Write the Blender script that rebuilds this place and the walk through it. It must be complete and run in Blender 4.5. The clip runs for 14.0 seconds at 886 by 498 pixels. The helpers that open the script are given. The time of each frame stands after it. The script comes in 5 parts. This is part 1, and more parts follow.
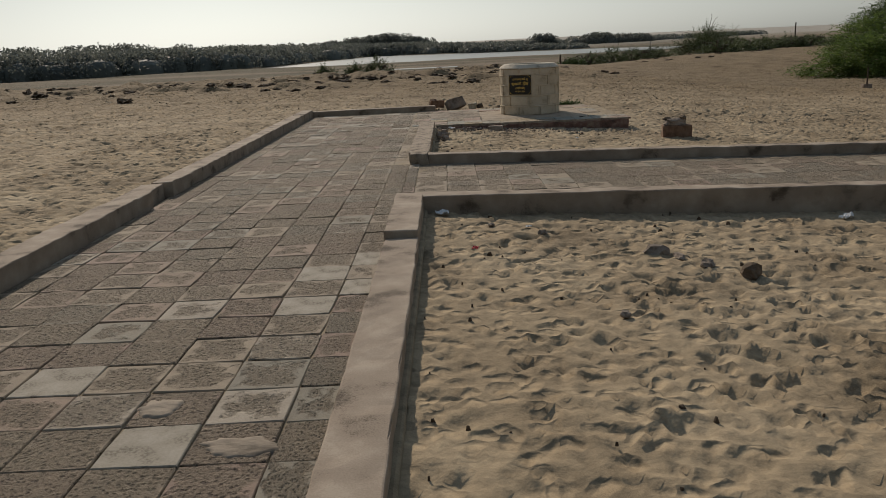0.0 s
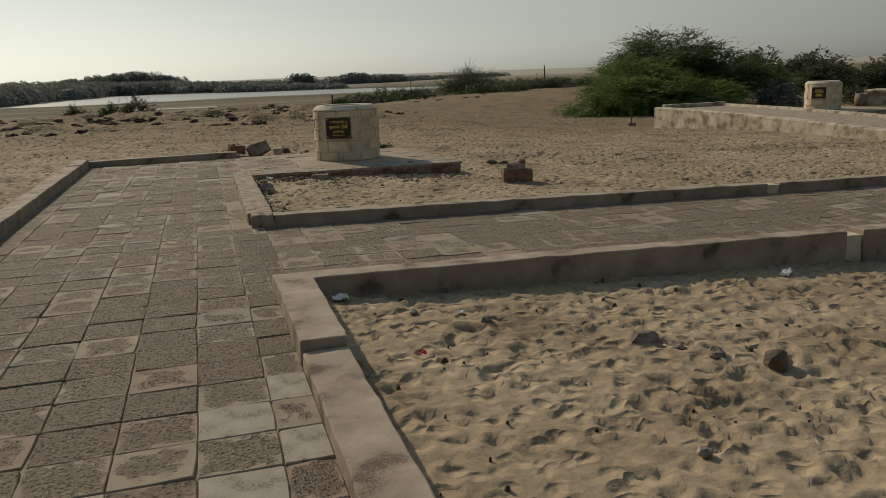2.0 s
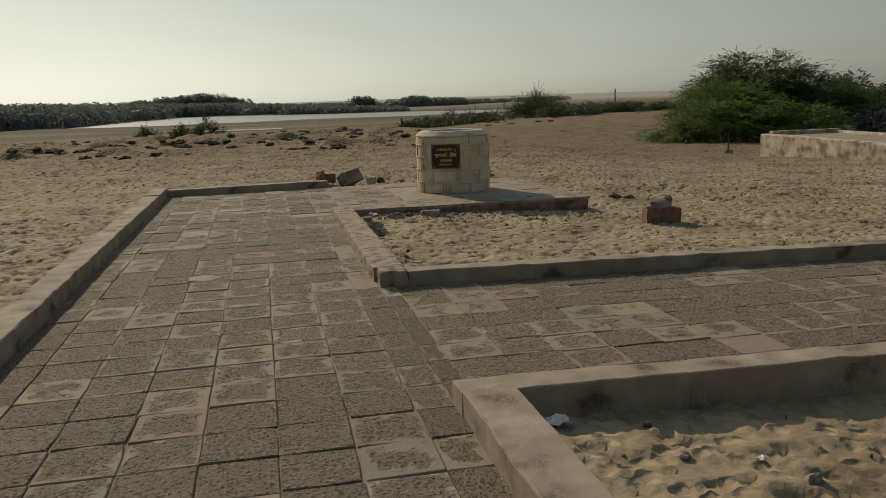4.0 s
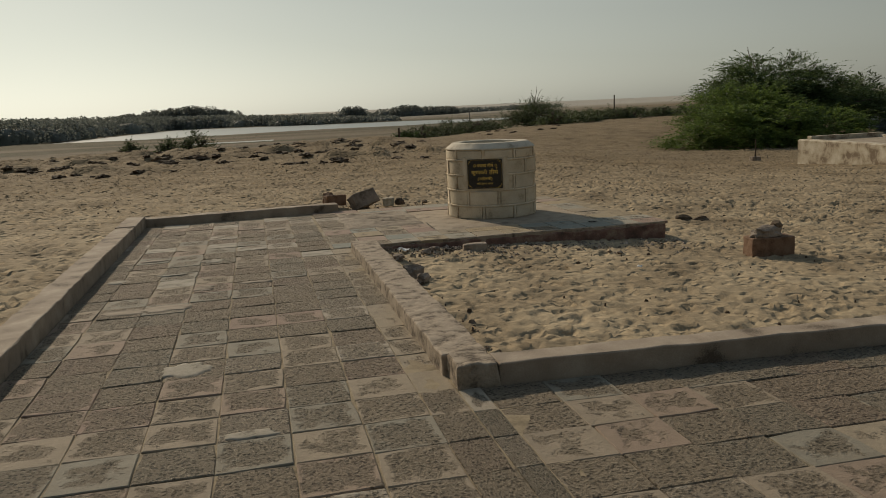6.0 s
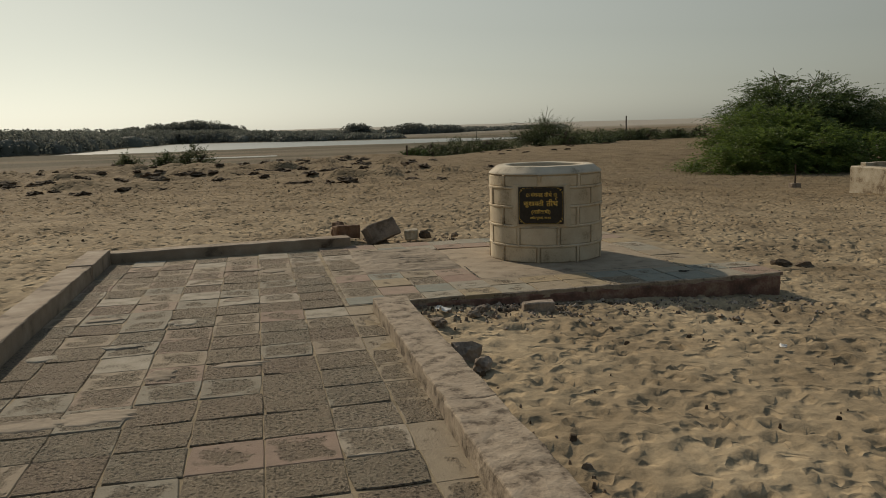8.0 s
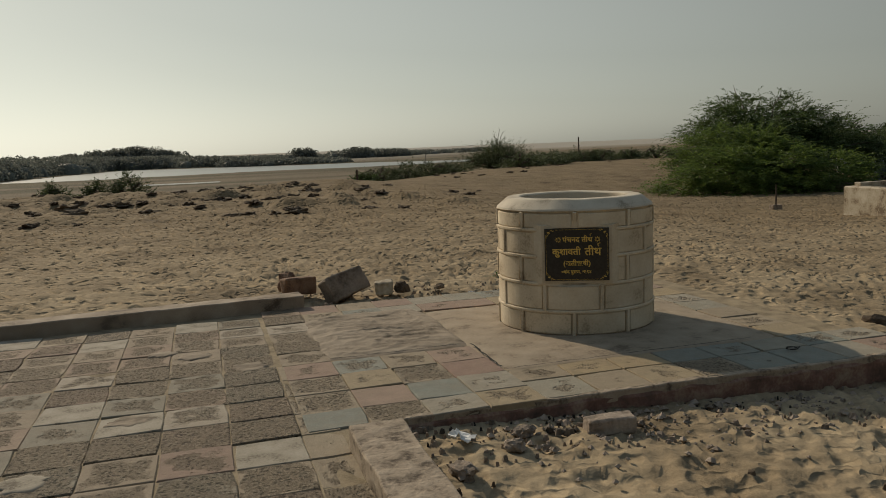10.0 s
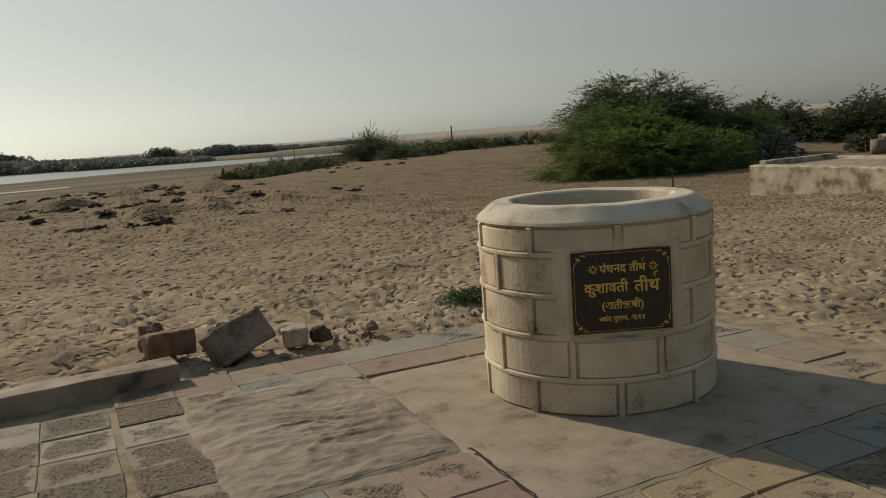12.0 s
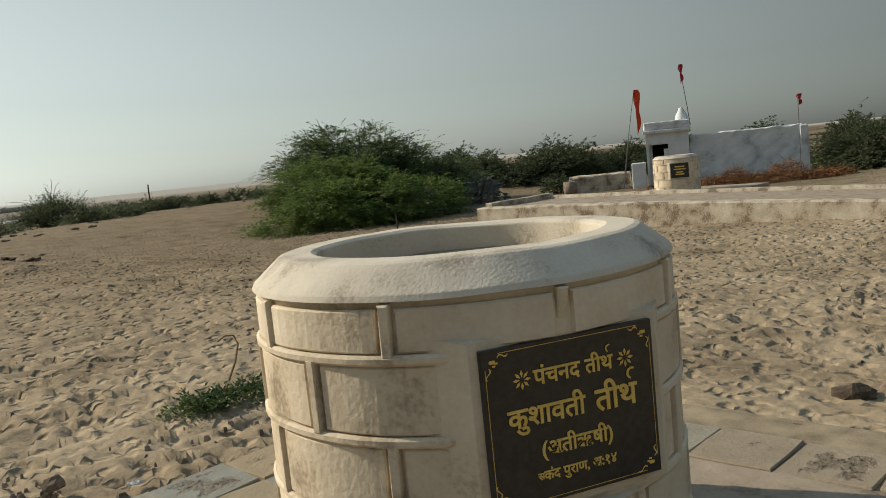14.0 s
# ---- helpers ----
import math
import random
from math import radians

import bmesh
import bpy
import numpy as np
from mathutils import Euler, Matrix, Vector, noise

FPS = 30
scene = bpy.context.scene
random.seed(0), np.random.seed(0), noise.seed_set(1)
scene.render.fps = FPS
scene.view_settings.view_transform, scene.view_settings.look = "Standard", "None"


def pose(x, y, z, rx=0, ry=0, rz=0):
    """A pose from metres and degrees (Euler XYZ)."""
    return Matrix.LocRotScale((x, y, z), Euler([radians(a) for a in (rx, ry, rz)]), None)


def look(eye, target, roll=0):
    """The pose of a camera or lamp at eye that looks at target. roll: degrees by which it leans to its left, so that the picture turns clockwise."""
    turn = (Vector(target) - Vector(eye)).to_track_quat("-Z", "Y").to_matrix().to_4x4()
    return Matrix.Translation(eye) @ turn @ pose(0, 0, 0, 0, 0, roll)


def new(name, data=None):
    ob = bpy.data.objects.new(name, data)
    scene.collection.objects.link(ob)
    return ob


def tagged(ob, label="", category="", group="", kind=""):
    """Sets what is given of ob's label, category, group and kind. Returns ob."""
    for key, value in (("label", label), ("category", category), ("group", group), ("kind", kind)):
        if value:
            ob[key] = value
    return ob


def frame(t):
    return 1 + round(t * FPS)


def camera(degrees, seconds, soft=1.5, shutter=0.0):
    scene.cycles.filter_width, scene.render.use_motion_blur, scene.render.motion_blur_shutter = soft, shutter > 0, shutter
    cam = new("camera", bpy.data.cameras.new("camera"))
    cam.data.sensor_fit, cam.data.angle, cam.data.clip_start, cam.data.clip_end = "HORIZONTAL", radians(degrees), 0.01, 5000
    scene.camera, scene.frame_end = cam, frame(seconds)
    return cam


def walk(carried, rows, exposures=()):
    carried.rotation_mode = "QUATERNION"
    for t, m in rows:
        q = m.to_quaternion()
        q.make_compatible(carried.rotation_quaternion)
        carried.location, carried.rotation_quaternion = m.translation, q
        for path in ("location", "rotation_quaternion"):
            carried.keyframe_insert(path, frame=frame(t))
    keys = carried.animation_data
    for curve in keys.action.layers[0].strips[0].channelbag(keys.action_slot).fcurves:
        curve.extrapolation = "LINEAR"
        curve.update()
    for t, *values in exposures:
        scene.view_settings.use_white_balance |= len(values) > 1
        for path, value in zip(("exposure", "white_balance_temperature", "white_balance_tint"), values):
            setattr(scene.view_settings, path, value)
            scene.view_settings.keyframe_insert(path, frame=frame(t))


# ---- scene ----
cam = camera(57.0, 14.0, 0.95)
PATH = [
    (0, (0.328, 0.036, 1.335), (0.3, 1.974, 0.845), -2.6),
    (0.5, (0.022, 0.411, 1.351), (0.074, 2.348, 0.851), -3.0),
    (1, (-0.247, 0.757, 1.366), (-0.006, 2.684, 0.888), -2.7),
    (1.5, (-0.422, 1.16, 1.349), (-0.04, 3.074, 0.909), -3.0),
    (2, (-0.503, 1.589, 1.361), (0.036, 3.467, 0.939), -2.1),
    (2.5, (-0.59, 2.058, 1.344), (0.057, 3.902, 0.917), -1.3),
    (3, (-0.668, 2.537, 1.362), (-0.112, 4.418, 0.972), -0.5),
    (3.5, (-0.809, 2.995, 1.363), (-0.337, 4.903, 1.0), -0.4),
    (4, (-0.913, 3.456, 1.365), (-0.5, 5.379, 1.001), -1.8),
    (4.2, (-0.948, 3.671, 1.377), (-0.563, 5.597, 1.004), -2.1),
    (6.3, (-0.998, 5.998, 1.312), (-0.56, 7.923, 0.987), -2.7),
    (6.5, (-0.978, 6.207, 1.295), (-0.548, 8.135, 0.983), -2.6),
    (7, (-0.957, 6.729, 1.284), (-0.538, 8.66, 0.972), -2.0),
    (7.5, (-0.917, 7.266, 1.284), (-0.497, 9.196, 0.973), -1.8),
    (8, (-0.898, 7.802, 1.291), (-0.464, 9.731, 0.992), -1.6),
    (8.2, (-0.885, 8.025, 1.295), (-0.445, 9.955, 1.017), -1.9),
    (10.3, (-0.664, 10.413, 1.262), (-0.045, 12.299, 1.012), -2.4),
    (10.5, (-0.651, 10.626, 1.265), (0.017, 12.492, 0.992), -2.5),
    (11, (-0.563, 11.164, 1.256), (0.212, 12.984, 0.963), -2.4),
    (11.5, (-0.519, 11.688, 1.248), (0.301, 13.49, 0.968), -2.5),
    (12, (-0.45, 12.187, 1.244), (0.399, 13.977, 0.96), -4.2),
    (12.5, (-0.359, 12.663, 1.227), (0.556, 14.419, 0.949), -4.4),
    (13, (-0.246, 13.125, 1.214), (0.855, 14.775, 0.956), -4.7),
    (13.5, (-0.039, 13.533, 1.172), (1.26, 15.035, 0.928), -5.8),
    (14, (0.255, 13.871, 1.095), (1.684, 15.255, 0.883), -5.9),
]
walk(cam, [(t, look(eye, target, roll)) for t, eye, target, roll in PATH],
     [(0, -0.03, 6400, 14), (1.5, -0.08, 6600, 11), (2.5, 0.0, 6700, 10), (3.0, 0.05, 6800, 10), (3.5, -0.08, 6850, 10), (4.2, -0.08, 6850, 10), (6.5, -0.1, 6900, 10), (8.0, -0.1, 6950, 10), (10.5, -0.1, 6850, 10), (11.0, 0.02, 6700, 10), (12.5, 0.05, 6700, 10),
      (13.0, 0.15, 6650, 10), (13.5, 0.37, 6550, 9), (14.0, 0.57, 6350, 8)])

# ---- world and sun ----
SUN_AZ, SUN_EL = radians(-22.0), radians(30.0)      # azimuth from +y towards +x
world = bpy.data.worlds.new("hazy_sky")
scene.world = world
world.use_nodes = True
wn, wl = world.node_tree.nodes, world.node_tree.links
sky = wn.new("ShaderNodeTexSky")
sky.sky_type, sky.sun_disc = "NISHITA", False
sky.sun_elevation, sky.sun_rotation = SUN_EL, SUN_AZ
sky.air_density, sky.dust_density, sky.ozone_density, sky.altitude = 1.0, 1.1, 1.0, 0
hsv = wn.new("ShaderNodeHueSaturation")
aloft = wn.new("ShaderNodeTexCoord")                # the haze thins out overhead, where the sky is clearer and bluer
aloft_z = wn.new("ShaderNodeSeparateXYZ")
clear = wn.new("ShaderNodeMapRange")
clear.inputs["From Min"].default_value, clear.inputs["From Max"].default_value = 0.30, 0.85
clear.inputs["To Min"].default_value, clear.inputs["To Max"].default_value = 0.26, 0.95
wl.new(aloft.outputs["Generated"], aloft_z.inputs[0])
wl.new(aloft_z.outputs[2], clear.inputs["Value"])
wl.new(clear.outputs[0], hsv.inputs["Saturation"])
high = wn.new("ShaderNodeMapRange")
high.inputs["From Min"].default_value, high.inputs["From Max"].default_value = 0.30, 0.9
high.inputs["To Min"].default_value, high.inputs["To Max"].default_value = 1.0, 1.45
wl.new(aloft_z.outputs[2], high.inputs["Value"])
wl.new(high.outputs[0], hsv.inputs["Value"])
even = wn.new("ShaderNodeGamma")                    # thick haze evens out the sky
even.inputs[1].default_value = 0.80
wl.new(sky.outputs[0], even.inputs[0])
wl.new(even.outputs[0], hsv.inputs["Color"])
tone = wn.new("ShaderNodeMixRGB")                   # grey-green cast of the dusty air
tone.blend_type = "MULTIPLY"
tone.inputs[0].default_value, tone.inputs[2].default_value = 1.0, (0.935, 1.0, 0.945, 1)
wl.new(hsv.outputs[0], tone.inputs[1])
glow_side = wn.new("ShaderNodeVectorMath")          # the haze is brightest about the sun's side and dims round the horizon
glow_side.operation = "DOT_PRODUCT"
glow_side.inputs[1].default_value = (math.sin(radians(14)), math.cos(radians(14)), 0)
wl.new(aloft.outputs["Generated"], glow_side.inputs[0])
dim = wn.new("ShaderNodeMapRange")
dim.inputs["From Min"].default_value, dim.inputs["From Max"].default_value = 0.35, 1.0
dim.inputs["To Min"].default_value, dim.inputs["To Max"].default_value = 0.46, 1.17
wl.new(glow_side.outputs["Value"], dim.inputs["Value"])
sided = wn.new("ShaderNodeVectorMath")
sided.operation = "SCALE"
wl.new(tone.outputs[0], sided.inputs[0])
lift = wn.new("ShaderNodeMapRange")                 # overhead the sky is even
lift.inputs["From Min"].default_value, lift.inputs["From Max"].default_value = 0.32, 0.60
wl.new(aloft_z.outputs[2], lift.inputs["Value"])
eased = wn.new("ShaderNodeMix")
eased.inputs[3].default_value = 1.36
wl.new(lift.outputs[0], eased.inputs[0])
wl.new(dim.outputs[0], eased.inputs[2])
wl.new(eased.outputs[0], sided.inputs["Scale"])
wl.new(sided.outputs[0], wn["Background"].inputs[0])
wn["Background"].inputs[1].default_value = 0.082
sun = new("sun", bpy.data.lights.new("sun", "SUN"))
sun.data.energy, sun.data.angle, sun.data.color = 3.1, radians(0.7), (1.0, 0.865, 0.69)
sun.matrix_world = look((0, 0, 50), (-math.sin(SUN_AZ) * math.cos(SUN_EL), -math.cos(SUN_AZ) * math.cos(SUN_EL), 50 - math.sin(SUN_EL)))


# ---- materials ----
def material(name, colors, scale=6.0, fine=60.0, rough=0.9, bump=0.3, depth=0.01, rand=0.0, island=False, spec=0.25, stops=None, detail=6.0, stretch=None):
    """Colours spread by noise at two scales, with fine relief. rand: how far alike pieces differ."""
    m = bpy.data.materials.new(name)
    m.use_nodes = True
    n, l = m.node_tree.nodes, m.node_tree.links
    b = n["Principled BSDF"]
    b.inputs["Roughness"].default_value = rough
    b.inputs["Specular IOR Level"].default_value = spec
    tc = n.new("ShaderNodeTexCoord")
    n1, n2 = n.new("ShaderNodeTexNoise"), n.new("ShaderNodeTexNoise")
    n1.inputs["Scale"].default_value, n2.inputs["Scale"].default_value = scale, fine
    n1.inputs["Detail"].default_value, n2.inputs["Detail"].default_value = detail, 4.0
    where = tc.outputs["Object"]
    if stretch:
        mp = n.new("ShaderNodeMapping")
        mp.inputs["Scale"].default_value, mp.inputs["Rotation"].default_value = stretch, (0, 0, 0.5)
        l.new(where, mp.inputs["Vector"])
        where = mp.outputs[0]
    l.new(where, n1.inputs["Vector"])
    l.new(tc.outputs["Object"], n2.inputs["Vector"])
    mix = n.new("ShaderNodeMath")
    mix.operation = "MULTIPLY_ADD"
    l.new(n2.outputs["Fac"], mix.inputs[0])
    mix.inputs[1].default_value = 0.35
    sub = n.new("ShaderNodeMath")
    sub.operation = "SUBTRACT"
    l.new(n1.outputs["Fac"], sub.inputs[0])
    sub.inputs[1].default_value = 0.175
    l.new(sub.outputs[0], mix.inputs[2])
    ramp = n.new("ShaderNodeValToRGB")
    l.new(mix.outputs[0], ramp.inputs[0])
    stops = stops or [0.3 + 0.4 * i / max(1, len(colors) - 1) for i in range(len(colors))]
    while len(ramp.color_ramp.elements) < len(colors):
        ramp.color_ramp.elements.new(0.5)
    for e, p, c in zip(ramp.color_ramp.elements, stops, colors):
        e.position, e.color = p, (*c, 1)
    out = ramp.outputs[0]
    if rand:
        src = n.new("ShaderNodeNewGeometry").outputs["Random Per Island"] if island else n.new("ShaderNodeObjectInfo").outputs["Random"]
        h = n.new("ShaderNodeHueSaturation")
        mr = n.new("ShaderNodeMapRange")
        mr.inputs["To Min"].default_value, mr.inputs["To Max"].default_value = 1 - rand, 1 + rand
        l.new(src, mr.inputs["Value"])
        l.new(mr.outputs[0], h.inputs["Value"])
        l.new(out, h.inputs["Color"])
        out = h.outputs[0]
    l.new(out, b.inputs["Base Color"])
    if bump:
        bp = n.new("ShaderNodeBump")
        bp.inputs["Strength"].default_value, bp.inputs["Distance"].default_value = bump, depth
        l.new(mix.outputs[0], bp.inputs["Height"])
        l.new(bp.outputs[0], b.inputs["Normal"])
    return m


def tile_material(name, tints, worn, grain):
    """Worn cement tile: a smooth skin at the rim and pitted aggregate where it has gone, differing from tile to tile."""
    m = bpy.data.materials.new(name)
    m.use_nodes = True
    n, l = m.node_tree.nodes, m.node_tree.links
    b = n["Principled BSDF"]
    b.inputs["Roughness"].default_value = 0.85
    b.inputs["Specular IOR Level"].default_value = 0.25
    tc, info = n.new("ShaderNodeTexCoord"), n.new("ShaderNodeObjectInfo")

    def math_node(op, a, c=None, d=None):
        q = n.new("ShaderNodeMath")
        q.operation = op
        for i, v in enumerate((a, c, d)):
            if v is None:
                continue
            if isinstance(v, (int, float)):
                q.inputs[i].default_value = v
            else:
                l.new(v, q.inputs[i])
        return q.outputs[0]

    off = n.new("ShaderNodeVectorMath")
    off.operation = "ADD"
    comb = n.new("ShaderNodeCombineXYZ")
    r100 = math_node("MULTIPLY", info.outputs["Random"], 91.0)
    for i in range(3):
        l.new(r100, comb.inputs[i])
    l.new(tc.outputs["Object"], off.inputs[0])
    l.new(comb.outputs[0], off.inputs[1])

    def noise_node(scale, detail, rough=0.6):
        q = n.new("ShaderNodeTexNoise")
        q.inputs["Scale"].default_value, q.inputs["Detail"].default_value, q.inputs["Roughness"].default_value = scale, detail, rough
        l.new(off.outputs[0], q.inputs["Vector"])
        return q.outputs["Fac"]

    big, grit = noise_node(11.0, 5.0, 0.55), noise_node(grain, 6.0, 0.66)
    pit = n.new("ShaderNodeTexVoronoi")
    pit.inputs["Scale"].default_value = 50.0
    pit.inputs["Randomness"].default_value = 1.0
    l.new(off.outputs[0], pit.inputs["Vector"])
    sep = n.new("ShaderNodeSeparateXYZ")
    l.new(tc.outputs["Object"], sep.inputs[0])
    edge = math_node("MAXIMUM", math_node("ABSOLUTE", sep.outputs[0]), math_node("ABSOLUTE", sep.outputs[1]))
    edge = math_node("MULTIPLY", edge, 6.6)                      # 1 at the rim
    r2 = math_node("FRACT", math_node("MULTIPLY", info.outputs["Random"], 7.31))
    r3 = math_node("FRACT", math_node("MULTIPLY", info.outputs["Random"], 23.7))
    skin = math_node("ADD", math_node("MULTIPLY", math_node("POWER", edge, 2.5), 0.52), math_node("MULTIPLY", big, 1.25))
    skin = math_node("ADD", skin, math_node("MULTIPLY", r2, 0.70))
    skin = math_node("SMOOTH_MIN", math_node("MULTIPLY", math_node("SUBTRACT", skin, worn), 5.0), 1.0, 0.05)
    skin = math_node("MAXIMUM", skin, 0.0)
    # colour of the skin, tile by tile
    hue = n.new("ShaderNodeValToRGB")
    hue.color_ramp.interpolation = "CONSTANT"
    while len(hue.color_ramp.elements) < len(tints):
        hue.color_ramp.elements.new(0.5)
    for e, (p, c) in zip(hue.color_ramp.elements, tints):
        e.position, e.color = p, (*c, 1)
    l.new(r3, hue.inputs[0])
    rubble = n.new("ShaderNodeValToRGB")
    for e, p, c in zip(rubble.color_ramp.elements, (0.06, 0.72), ((0.026, 0.021, 0.016), (0.345, 0.28, 0.195))):
        e.position, e.color = p, (*c, 1)
    cell = n.new("ShaderNodeSeparateColor")
    l.new(pit.outputs["Color"], cell.inputs[0])
    near_pit = n.new("ShaderNodeMapRange")
    near_pit.interpolation_type = "SMOOTHSTEP"
    near_pit.inputs["From Min"].default_value, near_pit.inputs["From Max"].default_value = 0.52, 0.20
    l.new(math_node("ADD", pit.outputs["Distance"], math_node("MULTIPLY", math_node("SUBTRACT", grit, 0.5), 0.9)), near_pit.inputs["Value"])
    hole = math_node("MULTIPLY", near_pit.outputs[0], math_node("GREATER_THAN", math_node("ADD", cell.outputs[0], math_node("MULTIPLY", math_node("SUBTRACT", big, 0.5), 1.6)), 0.38))
    pebble = math_node("SUBTRACT", math_node("MULTIPLY", grit, 1.05), math_node("MULTIPLY", hole, 0.52))
    l.new(pebble, rubble.inputs[0])
    tint = n.new("ShaderNodeMixRGB")
    tint.blend_type = "MIX"
    tint.inputs[0].default_value = 0.34
    l.new(rubble.outputs[0], tint.inputs[1])
    l.new(hue.outputs[0], tint.inputs[2])
    both = n.new("ShaderNodeMixRGB")
    l.new(skin, both.inputs[0])
    l.new(tint.outputs[0], both.inputs[1])
    l.new(hue.outputs[0], both.inputs[2])
    val = n.new("ShaderNodeHueSaturation")
    l.new(math_node("ADD", 0.56, math_node("MULTIPLY", math_node("ADD", big, math_node("MULTIPLY", grit, 0.4)), 0.55)), val.inputs["Value"])
    l.new(both.outputs[0], val.inputs["Color"])
    stain = n.new("ShaderNodeTexNoise")
    stain.inputs["Scale"].default_value, stain.inputs["Detail"].default_value, stain.inputs["Roughness"].default_value = 5.5, 10.0, 0.72
    l.new(n.new("ShaderNodeNewGeometry").outputs["Position"], stain.inputs["Vector"])
    grime = n.new("ShaderNodeMapRange")
    grime.inputs["From Min"].default_value, grime.inputs["From Max"].default_value = 0.36, 0.66
    grime.inputs["To Min"].default_value, grime.inputs["To Max"].default_value = 0.0, 0.45
    l.new(stain.outputs["Fac"], grime.inputs["Value"])
    dusty = n.new("ShaderNodeMixRGB")
    dusty.inputs[2].default_value = (0.235, 0.188, 0.132, 1)        # sand trodden into the surface
    l.new(grime.outputs[0], dusty.inputs[0])
    l.new(val.outputs[0], dusty.inputs[1])
    l.new(dusty.outputs[0], b.inputs["Base Color"])
    rough_h = math_node("MULTIPLY", math_node("SUBTRACT", 1.0, skin), math_node("MULTIPLY", pebble, 1.5))
    height = math_node("ADD", math_node("MULTIPLY", skin, 0.95), math_node("ADD", rough_h, math_node("MULTIPLY", grit, 0.30)))
    bp = n.new("ShaderNodeBump")
    bp.inputs["Strength"].default_value, bp.inputs["Distance"].default_value = 1.0, 0.018
    l.new(height, bp.inputs["Height"])
    l.new(bp.outputs[0], b.inputs["Normal"])
    return m


def ground_material():
    """Trodden sand that turns to grey-green salt flat on the low land by the water."""
    m = material("sand", [(0.125, 0.094, 0.057), (0.268, 0.208, 0.132), (0.323, 0.255, 0.164), (0.382, 0.306, 0.202)], 1.1, 190.0, 0.95, 0.35, 0.006, spec=0.15, stops=[0.22, 0.40, 0.55, 0.72], detail=9.0)
    n, l = m.node_tree.nodes, m.node_tree.links
    b = n["Principled BSDF"]
    base = b.inputs["Base Color"].links[0].from_socket
    geo = n.new("ShaderNodeNewGeometry")
    sep = n.new("ShaderNodeSeparateXYZ")
    l.new(geo.outputs["Position"], sep.inputs[0])
    nz = n.new("ShaderNodeTexNoise")
    nz.inputs["Scale"].default_value, nz.inputs["Detail"].default_value = 0.06, 6.0
    l.new(geo.outputs["Position"], nz.inputs["Vector"])
    add = n.new("ShaderNodeMath")
    add.operation = "MULTIPLY_ADD"
    l.new(nz.outputs["Fac"], add.inputs[0])
    add.inputs[1].default_value = -1.1
    l.new(sep.outputs[2], add.inputs[2])
    mr = n.new("ShaderNodeMapRange")
    mr.inputs["From Min"].default_value, mr.inputs["From Max"].default_value = -1.35, -2.1
    l.new(add.outputs[0], mr.inputs["Value"])
    low = n.new("ShaderNodeValToRGB")
    for e, p, c in zip(low.color_ramp.elements, (0.42, 0.6), ((0.135, 0.125, 0.08), (0.27, 0.225, 0.165))):
        e.position, e.color = p, (*c, 1)
    nf = n.new("ShaderNodeTexNoise")
    nf.inputs["Scale"].default_value, nf.inputs["Detail"].default_value = 0.035, 8.0
    st = n.new("ShaderNodeMapping")
    st.inputs["Scale"].default_value = (0.5, 2.2, 1)
    l.new(geo.outputs["Position"], st.inputs["Vector"])
    l.new(st.outputs[0], nf.inputs["Vector"])
    l.new(nf.outputs["Fac"], low.inputs[0])
    lumps = n.new("ShaderNodeTexNoise")
    lumps.inputs["Scale"].default_value, lumps.inputs["Detail"].default_value, lumps.inputs["Roughness"].default_value = 7.5, 4.0, 0.55
    l.new(geo.outputs["Position"], lumps.inputs["Vector"])
    warp = n.new("ShaderNodeVectorMath")
    warp.operation = "MULTIPLY_ADD"
    wob = n.new("ShaderNodeTexNoise")
    wob.inputs["Scale"].default_value, wob.inputs["Detail"].default_value = 4.0, 3.0
    l.new(geo.outputs["Position"], wob.inputs["Vector"])
    l.new(wob.outputs["Color"], warp.inputs[0])
    warp.inputs[1].default_value = (0.22, 0.22, 0.0)
    l.new(geo.outputs["Position"], warp.inputs[2])
    flat = n.new("ShaderNodeVectorMath")
    flat.operation = "MULTIPLY"
    flat.inputs[1].default_value = (1, 1, 0)
    l.new(warp.outputs[0], flat.inputs[0])
    cells = n.new("ShaderNodeTexVoronoi")
    cells.inputs["Scale"].default_value = 8.2
    l.new(flat.outputs[0], cells.inputs["Vector"])
    hollow = n.new("ShaderNodeMapRange")
    hollow.interpolation_type = "SMOOTHSTEP"
    hollow.inputs["From Min"].default_value, hollow.inputs["From Max"].default_value = 0.10, 0.52
    l.new(cells.outputs["Distance"], hollow.inputs["Value"])
    trod = n.new("ShaderNodeBump")
    trod.inputs["Distance"].default_value = 0.050
    far_off = n.new("ShaderNodeMapRange")                           # the mesh itself is trodden close by
    far_off.inputs["From Min"].default_value, far_off.inputs["From Max"].default_value = 14.0, 34.0
    far_off.inputs["To Min"].default_value, far_off.inputs["To Max"].default_value = 0.55, 1.1
    l.new(sep.outputs[1], far_off.inputs["Value"])
    l.new(far_off.outputs[0], trod.inputs["Strength"])
    l.new(hollow.outputs[0], trod.inputs["Height"])
    relief = n.new("ShaderNodeBump")
    l.new(trod.outputs[0], relief.inputs["Normal"])
    relief.inputs["Strength"].default_value, relief.inputs["Distance"].default_value = 0.8, 0.026
    l.new(lumps.outputs["Fac"], relief.inputs["Height"])
    old = b.inputs["Normal"].links[0].from_node
    l.new(relief.outputs[0], old.inputs["Normal"])
    mx = n.new("ShaderNodeMixRGB")
    l.new(mr.outputs[0], mx.inputs[0])
    l.new(base, mx.inputs[1])
    l.new(low.outputs[0], mx.inputs[2])
    speck = n.new("ShaderNodeTexNoise")
